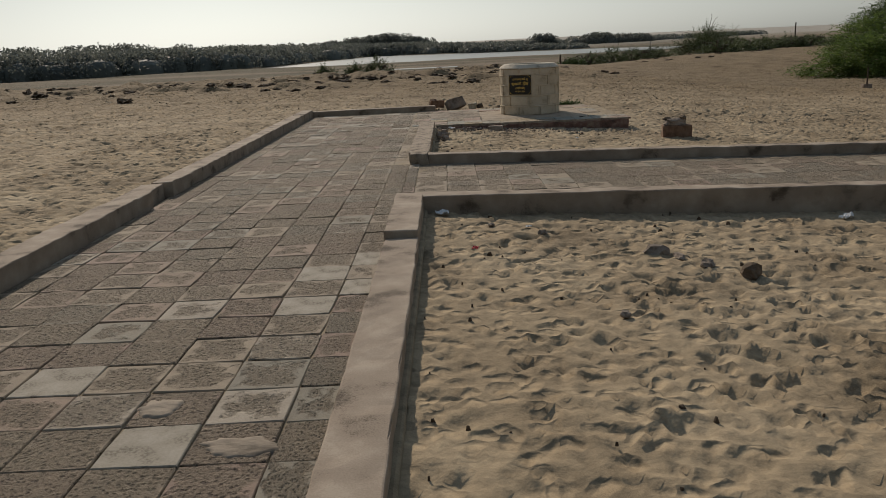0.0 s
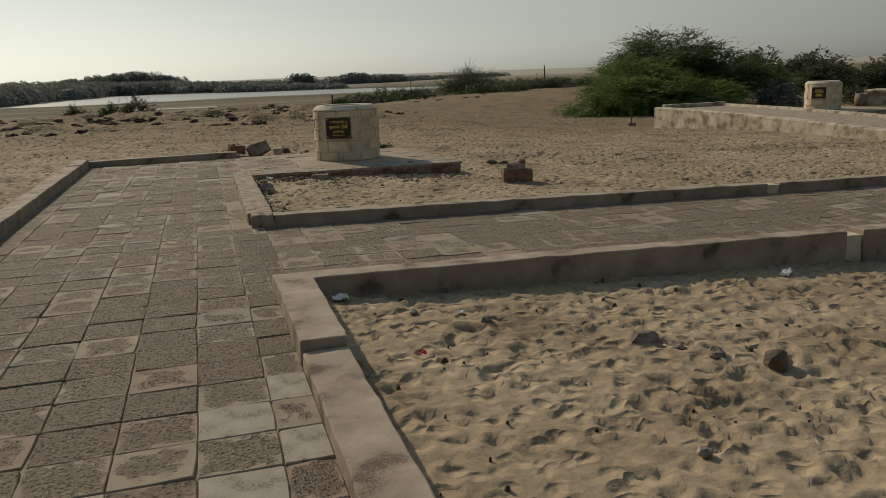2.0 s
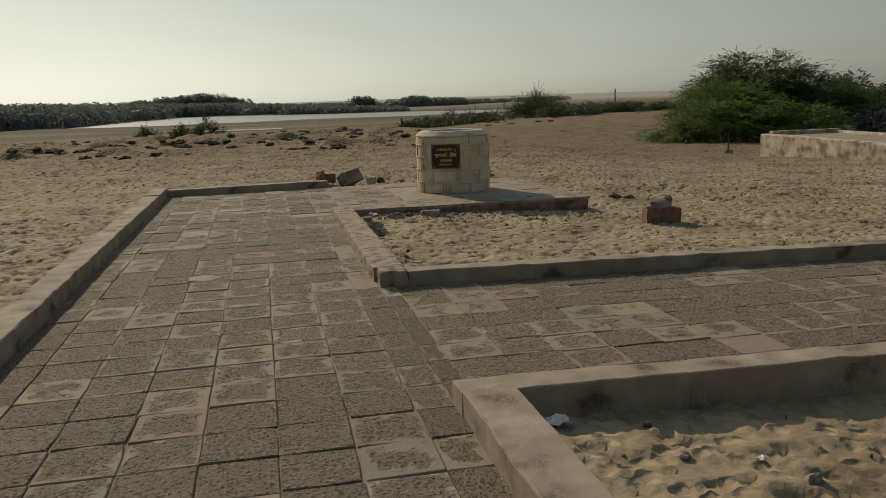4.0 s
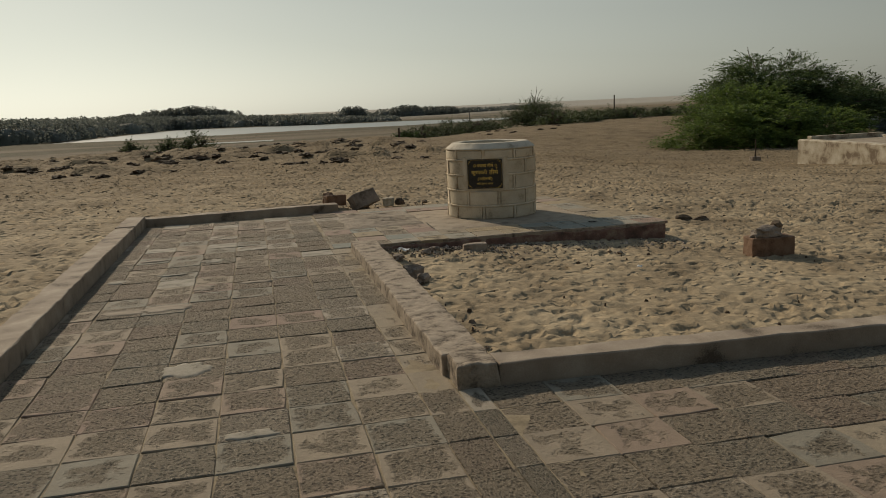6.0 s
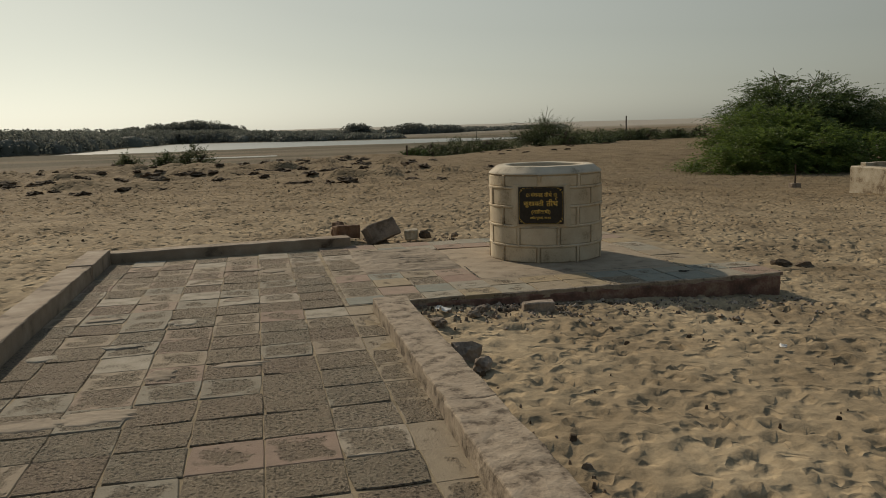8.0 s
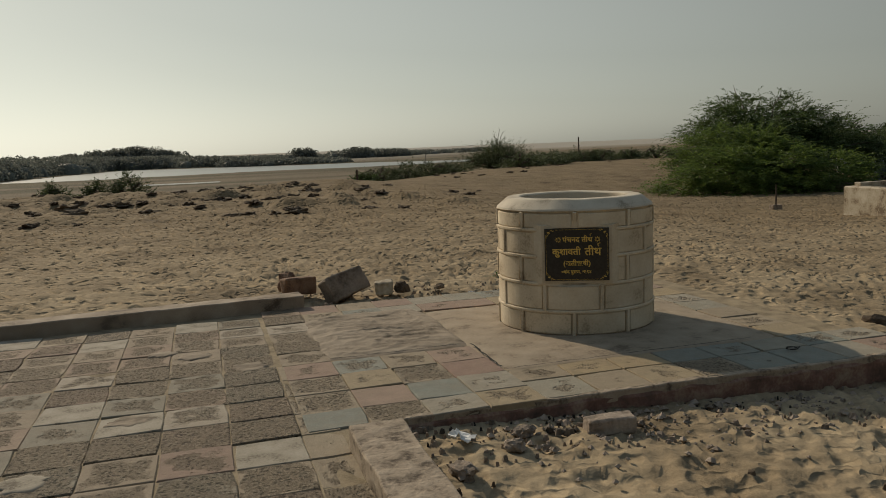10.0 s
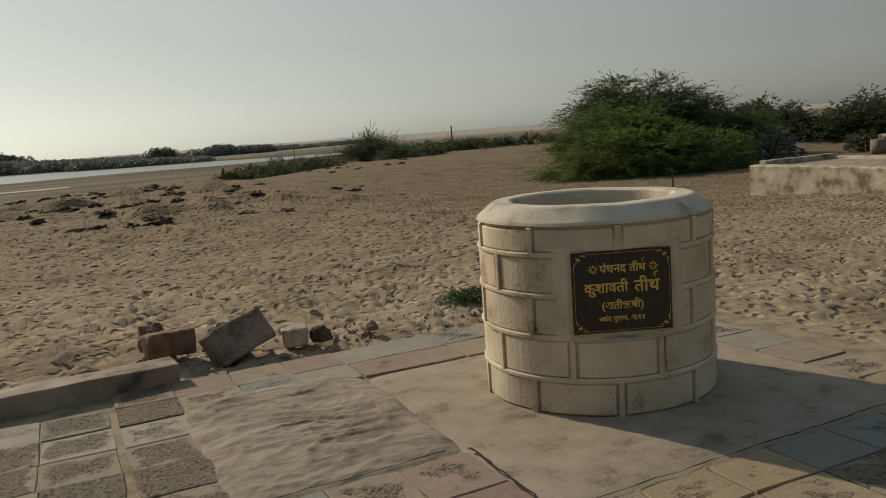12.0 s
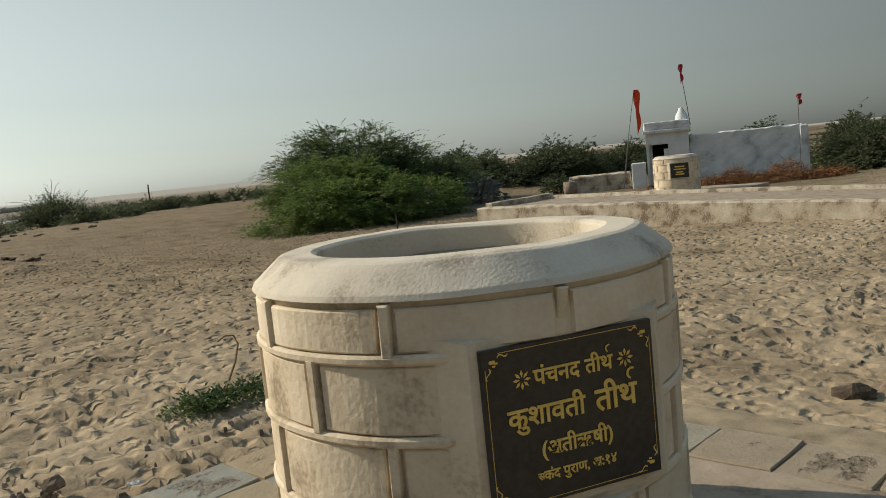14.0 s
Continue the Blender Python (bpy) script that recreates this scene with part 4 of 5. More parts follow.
lay(finish(rock(0.10, 0.07, 0.13, 15, 0.35, 2, 0.5), "rubble_stone", STONE), "rubble_stone", "small grey rubble lump in the sand", "rubble", 0.42, 17.28, 0.02, 10, "rubble by the path's end", 0.03)
lay(finish(rock(0.045, 0.04, 0.035, 16, 0.35, 2, 0.8), "rubble_stone", DARKSTONE), "rubble_stone", "small dark pointed stone on the sand", "rubble", 1.36, 17.2, 0.01, 10, "rubble by the path's end", -0.02)

block = lay(finish(worn_box(-0.215, 0.215, -0.10, 0.10, -0.08, 0.155, 0.05, 0.006, 0.01, 41), "brick_block", BRICK), "brick_block", "brown brick block lying alone on sand", "block", 3.79, 12.56, 0.02, -6)
lay(finish(rock(0.18, 0.10, 0.075, 43, 0.3, 3, 0.8), "resting_stone", STONE), "resting_stone", "long grey stone resting on a brick block", "stone", 3.77, 12.57, 0.0, 8, z=ground_z(3.79, 12.56) + 0.20)
lay(finish(rock(0.06, 0.06, 0.05, 44, 0.3, 2, 0.9), "resting_stone", DARKSTONE), "resting_stone", "small dark stone on top of another", "stone", 3.88, 12.58, 0.0, 8, z=ground_z(3.79, 12.56) + 0.27)

for k, (x, y, a, b_, c) in enumerate(((1.67, 5.32, .085, .06, .055), (2.13, 4.83, .065, .06, .07), (1.93, 5.03, .06, .045, .04), (1.80, 5.22, .07, .03, .025), (4.33, 15.17, .11, .07, .05), (4.52, 15.02, .10, .08, .05), (0.98, 5.9, .04, .03, .03), (1.2, 4.05, .03, .03, .025), (0.62, 6.2, .03, .025, .02))):
    lay(finish(rock(a, b_, c, 50 + k, 0.4, 2), "loose_stone", DARKSTONE if k in (1, 4, 5) else STONE), "loose_stone", "dark loose stone half sunk in sand" if k in (1, 4, 5) else "grey loose stone half sunk in sand", "stone", x, y, 0.012, 33 * k, "loose stones on the sand")


def scrap(w, d, seed):
    bm = bmesh.new()
    bmesh.ops.create_grid(bm, x_segments=5, y_segments=4, size=0.5)
    for v in bm.verts:
        q = noise.noise_vector(v.co * 3 + Vector((seed, seed * 2, 0)))
        v.co = Vector((v.co.x * w + q.x * w * 0.2, v.co.y * d + q.y * d * 0.2, 0.018 + abs(q.z) * w * 0.5))
    ex = bmesh.ops.extrude_face_region(bm, geom=bm.faces[:])
    for e in ex["geom"]:
        if isinstance(e, bmesh.types.BMVert):
            e.co.z += 0.004
    return bm


for k, (x, y, w, d, m_, lab) in enumerate(((0.24, 6.60, .10, .07, PAPER, "crumpled white scrap on the sand"), (3.45, 6.40, .13, .07, PAPER, "crumpled white scrap on the sand"), (0.47, 5.43, .05, .04, CRIMSON, "small crimson scrap on the sand"), (0.36, 13.45, .12, .07, PAPER, "crumpled white scrap on the sand"), (1.6, 17.0, .06, .03, PAPER, "small white scrap beside the tiles"), (0.9, 6.1, .04, .03, PAPER, "small white scrap on the sand"), (2.2, 12.1, .06, .04, PAPER, "small white scrap on the sand"))):
    lay(finish(scrap(w, d, k * 3.3), "litter_scrap", m_), "litter_scrap", lab, "litter", x, y, 0.0, 40 * k, "scraps of litter")

# rubble along the platform's foot and by the old kerb
for k, (x, y, a, b_, c) in enumerate(((0.22, 12.25, .09, .06, .085), (0.26, 12.02, .06, .05, .05), (0.25, 13.1, .07, .05, .035), (0.55, 13.3, .05, .04, .035), (0.66, 13.46, .06, .04, .03))):
    lay(finish(rock(a, b_, c, 70 + k, 0.4, 3, 0.6), "rubble_stone", STONE), "rubble_stone", "grey broken cement lump beside the old kerb", "rubble", x, y, 0.015, 50 * k, "rubble by the old kerb")
lay(finish(worn_box(-0.12, 0.12, -0.05, 0.05, -0.02, 0.06, 0.04, 0.008, 0.01, 77), "broken_block", STONE), "broken_block", "flat broken cement slab on the sand", "rubble", 1.08, 13.42, 0.01, -6, "rubble by the old kerb")


def scatter(name, label, category, mat, areas, lo, hi, seed, flat=0.6):
    """Countless small bits lying on the ground, as one mesh."""
    rng = np.random.RandomState(seed)
    verts, faces = [], []
    for x0, x1, y0, y1, n_ in areas:
        px, py = rng.uniform(x0, x1, n_), rng.uniform(y0, y1, n_)
        pz = land(px, py)
        for x, y, z in zip(px, py, pz):
            s = lo + (hi - lo) * rng.rand() ** 3
            if any(a < x < b and c < y < d for a, b, c, d in ((-2.7, 0.12, -9, 16.8), (-0.2, 30, 6.7, 9.5), (0, 3.35, 13.7, 16.7))):
                continue
            o = len(verts)
            t = rng.uniform(0, 6.3)
            for k in range(5):
                aa = t + k * 1.2566
                rr = s * rng.uniform(0.6, 1.3)
                verts.append((x + rr * math.cos(aa), y + rr * math.sin(aa) * 0.7, z - 0.01))
            top = z + 0.004 + s * flat * rng.uniform(0.5, 1.1)
            for k in range(5):
                bx, by, _ = verts[o + k]
                f_ = rng.uniform(0.35, 0.75)
                verts.append((x + (bx - x) * f_, y + (by - y) * f_, top + s * rng.uniform(-0.15, 0.15)))
            faces += [(o + k, o + (k + 1) % 5, o + 5 + (k + 1) % 5, o + 5 + k) for k in range(5)] + [tuple(range(o + 5, o + 10))]
    return thing(name, label, category, kind="stuff", me=mesh_of(name, verts, faces, mat))


scatter("sand_litter", "dark crumbs of dung and bark strewn on sand", "litter", DARKSTONE, ((0.1, 5, 0.8, 6.7, 170), (0.1, 5, 9.5, 13.6, 90), (3.3, 14, 9.5, 25, 130), (-12, 8, 17, 34, 260), (-9, -2.7, 3, 17, 60)), 0.006, 0.028, 5)
scatter("pebbles", "pale pebbles and plaster crumbs along the platform", "pebbles", STONE, ((0.12, 2.9, 13.15, 13.68, 260), (0.1, 0.3, 9.6, 13.4, 50), (0.2, 3.6, 16.7, 17.6, 120), (-0.2, 1.4, 16.9, 17.6, 90)), 0.008, 0.03, 6)
scatter("dark_chips", "black charred chips under the platform edge", "chips", DARK, ((0.2, 2.4, 13.45, 13.69, 90),), 0.008, 0.02, 7)

# broken pebbles and mortar crumbs in the sand under the platform's edge
rp = random.Random(77)
pv, pf = [], []
for _ in range(420):
    x, y, r_ = rp.uniform(0.5, 3.4), 13.66 - abs(rp.gauss(0, 0.32)), rp.uniform(0.006, 0.017) * rp.choice((1, 1, 1, 1.7))
    z_, b_, a_ = ground_z(x, y) + rp.uniform(-0.004, 0.012), len(pv), rp.uniform(0, 3)
    for k in range(5):
        t = a_ + k * 1.257
        q = r_ * rp.uniform(0.75, 1.25)
        pv.append((x + q * math.cos(t), y + q * math.sin(t), z_ + r_ * rp.uniform(-0.3, 0.35)))
    pv += [(x, y, z_ + r_ * 0.8), (x, y, z_ - r_ * 0.8)]
    for k in range(5):
        pf += [(b_ + k, b_ + (k + 1) % 5, b_ + 5), (b_ + (k + 1) % 5, b_ + k, b_ + 6)]
thing("pebbles", "pale mortar crumbs and pebbles scattered on sand", "pebbles", kind="stuff", me=mesh_of("pebbles", pv, pf, STONE))
# dark clods left on the sand towards the river
rng = np.random.RandomState(21)
clods = [finish(rock(0.19, 0.13, 0.05, 80 + k, 0.9, 3), "clod", DARKSTONE) for k in range(5)]
spots = [(-9.1, 24.1), (-3.2, 28.4), (-2.0, 33.8), (-3.5, 29.5), (-0.3, 32.7), (4.0, 34.3), (-0.1, 33.6), (2.6, 35.6), (4.6, 37.6), (4.2, 33.1), (-6.4, 31.1), (-7.2, 30.6)]
spots += [(rng.uniform(-26, 3.5), rng.uniform(26.0, 43)) for _ in range(290)] + [(rng.uniform(-4, 9), rng.uniform(30, 42)) for _ in range(25)]
spots += [(x_, 41 + min(26, 0.95 * (x_ - 1)) + rng.uniform(-2, 6)) for x_ in rng.uniform(12, 46, 45)]
for k, (x, y) in enumerate(spots):
    s = 1.3 if k < 12 else rng.uniform(0.3, 1.15)
    ob = thing("clod", "dark brown clod of earth and roots on sand", "clod", pose(x, y, ground_z(x, y) + 0.02, 0, 0, rng.uniform(0, 360)), "clods on the sand", me=clods[k % 5])
    ob.scale = (s, s, s * rng.uniform(0.8, 1.6))


# ---- plants ----
def quads_mesh(name, v, f, mat):
    me = bpy.data.meshes.new(name)
    me.vertices.add(len(v))
    me.vertices.foreach_set("co", np.ascontiguousarray(v, dtype=float).ravel())
    me.loops.add(f.size)
    me.loops.foreach_set("vertex_index", f.ravel())
    me.polygons.add(len(f))
    me.polygons.foreach_set("loop_start", np.arange(0, f.size, 4))
    me.materials.append(mat)
    me.update(calc_edges=True)
    return me


def unit(v):
    return v / (np.linalg.norm(v, axis=-1, keepdims=True) + 1e-6)


def leaflets(p, o, w, s, wide):
    """Four-cornered leaflets at p along o, of half-width direction w and size s, as vertices and faces."""
    s = s[:, None]
    q = np.stack([p - w * s * wide * 0.4, p + o * s * 0.6 - w * s * wide, p + o * s * 1.3, p + o * s * 0.6 + w * s * wide], 1)
    return q.reshape(-1, 3), np.arange(len(p) * 4).reshape(-1, 4)


def sprays(rng, lobes, count, length, leaf, droop=0.5, leaves=12, inner=0.55, wide=0.26):
    """Leafy sprays over lobes (cx, cy, cz, rx, ry, rz), as vertices and faces of small leaflets."""
    lob = np.array(lobes, float)
    weights = lob[:, 3] * lob[:, 4] + lob[:, 3] * lob[:, 5]
    l_ = lob[rng.choice(len(lob), count, p=weights / weights.sum())]
    a, u = rng.uniform(0, 2 * math.pi, count), rng.uniform(-0.25, 1.0, count)
    h = np.sqrt(np.clip(1 - u * u, 0, 1))
    d = np.stack([h * np.cos(a), h * np.sin(a), u], 1)
    lump = 1 + 0.36 * value_noise(d[:, 0] * 2.3 + l_[:, 0] + 9, d[:, 2] * 2.3 + d[:, 1] * 2 + l_[:, 1] + 9, 1.0, 71) + 0.20 * value_noise(d[:, 0] * 6 + 40, d[:, 2] * 6 + d[:, 1] * 5 + 40, 1.0, 72)
    r = (inner + (1 - inner) * rng.rand(count) ** 0.5) * lump
    p = l_[:, :3] + d * r[:, None] * l_[:, 3:]
    g = d * 0.8 + rng.normal(0, 0.45, (count, 3))
    g[:, 2] = g[:, 2] * 0.6 + 0.15
    g = unit(g)
    L = length * rng.uniform(0.5, 1.2, count) * np.where(rng.rand(count) < 0.08, 1.7, 1.0)
    side = unit(np.cross(g, (0, 0, 1.0)))
    t = np.tile(np.arange(leaves) / leaves, count)
    rep = lambda v: np.repeat(v, leaves, axis=0)
    P, G, S, LL = rep(p), rep(g), rep(side), rep(L)
    q = P + G * (LL * t)[:, None]
    q[:, 2] -= droop * LL * t * t
    sgn = np.where(np.arange(len(q)) % 2, 1.0, -1.0)[:, None]
    o = unit(S * sgn + G * 0.7 + rng.normal(0, 0.3, q.shape))
    w = unit(np.cross(o, rng.normal(0, 1, q.shape)))
    return leaflets(q, o, w, leaf * rng.uniform(0.6, 1.3, len(q)), wide)


def limbs(rng, base, tips, r0, wiggle=0.25):
    bm = bmesh.new()
    for tip in tips:
        a, b_ = Vector(base) + Vector((rng.uniform(-.25, .25), rng.uniform(-.25, .25), -0.1)), Vector(tip)
        pts, rad = [], []
        for k in range(7):
            t = k / 6
            p = a.lerp(b_, t) + Vector((0, 0, 0.5 * math.sin(t * 3.1))) + Vector(rng.normal(0, wiggle * 0.3, 3)) * (t > 0) * (t < 1)
            pts.append(p)
            rad.append(r0 * (1 - 0.88 * t) + 0.006)
        t2 = tube(pts, rad, 6)
        me = bpy.data.meshes.new("limb")
        t2.to_mesh(me)
        t2.free()
        bm.from_mesh(me)
        bpy.data.meshes.remove(me)
    return bm


def bush(label, x, y, lobes, count, length, leaf, mat, seed, droop=0.5, twigs=8, group="", category="bush", leaves=12, inner=0.55, r0=0.09, bare=()):
    """lobes are given about the bush's foot."""
    rng_ = np.random.RandomState(seed)
    z = ground_z(x, y)
    ob = thing("bush", label, category, pose(x, y, z), group)
    v, f = sprays(rng_, lobes, count, length, leaf, droop, leaves, inner)
    v[:, 2] = np.maximum(v[:, 2], 0.02)
    part("crown", quads_mesh("crown", v, f, mat), ob)
    tips = []
    for _ in range(twigs):
        l_ = lobes[rng_.randint(len(lobes))]
        a = rng_.uniform(0, 6.28)
        tips.append((l_[0] + l_[3] * 0.85 * math.cos(a), l_[1] + l_[4] * 0.85 * math.sin(a), max(0.3, l_[2] + l_[5] * rng_.uniform(0.1, 0.95))))
    if tips:
        part("trunk", finish(limbs(rng_, (0, 0, 0), tips, r0), "trunk", WOOD), ob, "grey crooked stems")
    if bare:
        part("bare_twigs", finish(limbs(rng_, (0, 0, 0.4), bare, 0.035, 0.35), "bare_twigs", WOOD), ob, "bare grey twigs above the leaves")
    return ob


def fronds(rng, lobes, clumps, per, length, leaf, leaves=18, flat=0.30, size=0.62):
    """Layered, drooping fronds over lobes, in flattened clumps with gaps between them, as vertices and faces of leaflets."""
    lob = np.array(lobes, float)
    weights = lob[:, 3] * lob[:, 4] + lob[:, 3] * lob[:, 5]
    l_ = lob[rng.choice(len(lob), clumps, p=weights / weights.sum())]
    a, u = rng.uniform(0, 2 * math.pi, clumps), rng.uniform(-0.35, 1.0, clumps)
    h = np.sqrt(np.clip(1 - u * u, 0, 1))
    d = np.stack([h * np.cos(a), h * np.sin(a), u], 1)
    mid = l_[:, :3] + d * l_[:, 3:] * rng.uniform(0.62, 1.10, clumps)[:, None]
    wide = size * rng.uniform(0.6, 1.35, clumps)
    rep = lambda v, k: np.repeat(v, k, axis=0)
    n_ = clumps * per
    off = rng.normal(0, 0.5, (n_, 3)) * rep(wide, per)[:, None] * np.array((1, 1, flat))
    p = rep(mid, per) + off
    g = rep(d, per) * np.array((1, 1, 0.45)) + off * 0.9 + rng.normal(0, 0.28, (n_, 3)) * np.array((1, 1, 0.6))
    g = unit(g)
    L = length * rng.uniform(0.45, 1.2, n_) * np.where(rng.rand(n_) < 0.05, 1.6, 1.0)
    side = unit(np.cross(g, (0, 0, 1.0)))
    t = np.tile(np.arange(leaves) / leaves, n_)
    P, G, S, LL = rep(p, leaves), rep(g, leaves), rep(side, leaves), rep(L, leaves)
    q = P + G * (LL * t)[:, None]
    q[:, 2] += LL * (0.12 * t - 0.42 * t * t)
    sgn = np.where(np.arange(len(q)) % 2, 1.0, -1.0)[:, None]
    o = unit(S * sgn + G * 0.55 + rng.normal(0, 0.22, q.shape))
    w = unit(np.cross(o, rng.normal(0, 0.5, q.shape) + np.array((0, 0, 1.0))))
    q[:, 2] = np.maximum(q[:, 2], 0.03)
    return leaflets(q, o, w, leaf * rng.uniform(0.6, 1.3, len(q)), 0.28)


def turned(lobes, a=radians(-38.5)):
    """From across and behind, as one comes to the bush, to x and y."""
    c, s_ = math.cos(a), math.sin(a)
    return [(r * c - d * s_, r * s_ + d * c, *rest) for r, d, *rest in lobes]


BUSH_AT = (23.3, 41.3)
broad = thing("bush", "broad feathery green thorn bush with layered drooping sprays on sand", "bush", pose(*BUSH_AT, ground_z(*BUSH_AT)))
r_up = np.random.RandomState(9)
LOW = turned([(-2.0, -4.9, 0.15, 1.4, 1.5, 0.75), (-0.8, -4.4, 0.3, 1.8, 1.8, 1.3), (0.9, -3.8, 0.4, 1.8, 1.8, 1.35), (-1.7, -1.0, 1.0, 1.8, 2.0, 1.5), (2.7, -2.4, 0.3, 1.8, 1.5, 1.0), (0.2, -1.4, 1.0, 1.9, 1.8, 1.5)])
HIGH = turned([(-0.7, 3.3, 2.3, 1.9, 2.1, 1.75), (1.0, 2.9, 2.1, 1.9, 1.9, 1.75), (-2.3, 4.3, 2.2, 1.5, 1.5, 0.8), (2.8, 3.4, 1.4, 1.9, 1.9, 1.65), (4.5, 4.9, 0.8, 1.7, 1.8, 1.45), (0.0, 1.2, 1.2, 2.5, 2.1, 1.8), (5.8, 6.0, 0.5, 1.1, 1.1, 0.9)])
part("crown", quads_mesh("crown", *fronds(r_up, LOW, 300, 22, 0.72, 0.085), LEAF), broad)
part("upper_crown", quads_mesh("upper_crown", *fronds(r_up, HIGH, 400, 22, 0.75, 0.085), LEAF_GREY), broad, "duller grey-green upper branches")
tips = [(l_[0] + 0.7 * l_[3] * math.cos(k * 2.4), l_[1] + 0.7 * l_[4] * math.sin(k * 2.4), max(0.4, l_[2] + 0.6 * l_[5])) for k, l_ in enumerate((LOW + HIGH) * 2)]
part("trunk", finish(limbs(r_up, (0, 0, 0), tips, 0.11), "trunk", WOOD), broad, "grey crooked stems")
part("bare_twigs", finish(limbs(r_up, (0.5, 0.5, 0.6), turned([(-1.2, 4.7, 4.75), (1.0, 3.4, 4.45), (-3.4, 5.1, 3.0), (0.0, 3.5, 4.3), (2.3, 3.6, 3.7), (-2.4, 4.6, 3.5)]), 0.045, 0.35), "bare_twigs", WOOD), broad, "bare grey twigs above the leaves")
for k, (x, y, s) in enumerate(((35, 51.5, 0.8), (42.2, 45.6, 1.0), (49.5, 43.5, 0.9), (40, 48.5, 0.75), (44, 44, 0.9), (47.5, 39, 0.85), (33, 54, 0.9), (27, 49, 0.7), (38, 54, 1.0), (51, 35, 1.0), (41, 52, 0.9), (46, 47, 0.9))):
    bush("dark low thorn thicket in the distance", x, y, [(0, 0, 0.3, 3.0 * s, 2.4 * s, 1.6 * s), (1.2 * s, 0, 0.5, 1.8 * s, 1.8 * s, 1.75 * s), (-1.4 * s, .3, 0.3, 2.0 * s, 1.7 * s, 1.4 * s)], 2400, 0.36, 0.095, LEAF_DULL, 30 + k, 0.3, 6, "thickets behind the shrine", "bush", 16)
for k, (x, y, s) in enumerate(((40.0, 26.1, 1.2), (43, 23.8, 1.5), (39.0, 23.2, 1.2), (36.5, 22.0, 0.9), (45.5, 20.5, 1.6), (37.5, 24.6, 0.9))):
    bush("dark green thorn thicket beside a white wall", x, y, [(0, 0, 0.3, 1.9 * s, 1.7 * s, 1.35 * s), (0.8 * s, 0.3, 0.4, 1.3 * s, 1.2 * s, 1.45 * s)], 2800, 0.34, 0.075, LEAF_DULL, 50 + k, 0.3, 8, "thickets behind the shrine", "bush", 16)
bush("grey-green prickly pear clump", 29.0, 39.0, [(0, 0, 0.2, 1.1, 0.9, 0.9)], 160, 0.3, 0.16, LEAF_FAR, 61, 0.1, 3, leaves=8)
bush("grey-green prickly pear clump", 32.6, 37.2, [(0, 0, 0.2, 0.8, 0.7, 0.6)], 120, 0.3, 0.14, LEAF_DULL, 62, 0.1, 3, leaves=8)
bush("spiky dark shrub on the dune crest", 24.4, 78.0, [(0, 0, 0.4, 2.1, 1.8, 1.55), (1.2, 0, 0.3, 1.7, 1.4, 1.1), (-1.5, 0, .2, 1.4, 1.1, 0.9)], 1300, 1.0, 0.11, LEAF_DULL, 71, -0.15, 14, leaves=14, bare=[(0.4, 0, 3.6), (-2.8, 0, 2.2), (1.0, 0, 3.3)])
for k, (x, y, s) in enumerate(((11.5, 66, 1.0), (13.5, 67, 1.2), (15.5, 68.2, 1.1), (17.6, 69.5, 1.0), (9.8, 64.5, 0.6))):
    bush("low green scrub on the dune edge", x, y, [(0, 0, 0.1, 1.5 * s, 1.2 * s, 0.75 * s)], 420, 0.5, 0.10, LEAF_LOW if k == 4 else LEAF_DULL, 81 + k, 0.1, 5, "low scrub on the dune", leaves=9)
rs = np.random.RandomState(91)
for k in range(34):
    x = rs.uniform(17, 56)
    y = 41 + min(26, 0.95 * (x - 1)) + rs.uniform(0, 9)
    s = rs.uniform(0.5, 1.0)
    bush("low green scrub on the dune edge", x, y, [(0, 0, 0.05, 1.8 * s, 1.4 * s, 0.7 * s)], 260, 0.5, 0.13, LEAF_DULL, 100 + k, 0.1, 4, "low scrub on the dune", leaves=8)
for k, (x, y, s) in enumerate(((-7.0, 50, .45), (-5.2, 50, .5), (-3.9, 50.5, .75))):
    bush("small dark shrub on the river flat", x, y, [(0, 0, 0.3, 1.1 * s, 0.9 * s, 1.25 * s)], 380, 0.4, 0.09, LEAF_DULL, 130 + k, 0.0, 5, "shrubs on the flat", leaves=8)

herb = bush("low green herb patch with a dead curled stem", 2.55, 17.72, [(0, 0, 0.0, 0.42, 0.13, 0.06), (-0.2, 0.1, 0.0, 0.22, 0.12, 0.05), (0.35, -0.05, 0, 0.25, 0.12, 0.07)], 520, 0.09, 0.026, LEAF_LOW, 7, 0.1, 0, category="herb", leaves=8, inner=0.1, r0=0.006)
for pts, r in (([(-0.12, 0, 0), (-0.08, 0, 0.1), (-0.01, 0, 0.22), (0.02, 0, 0.31), (0.0, 0, 0.36), (-0.05, 0, 0.37), (-0.1, 0, 0.35)], 0.007), ([(-0.3, 0.0, 0.02), (-0.22, 0, 0.05), (-0.3, 0.02, 0.12), (-0.33, 0.02, 0.16)], 0.005)):
    part("dead_stem", finish(tube(pts, [r * (1 - 0.5 * k / len(pts)) for k in range(len(pts))], 6), "dead_stem", TWIG), herb, "dry curled stem")


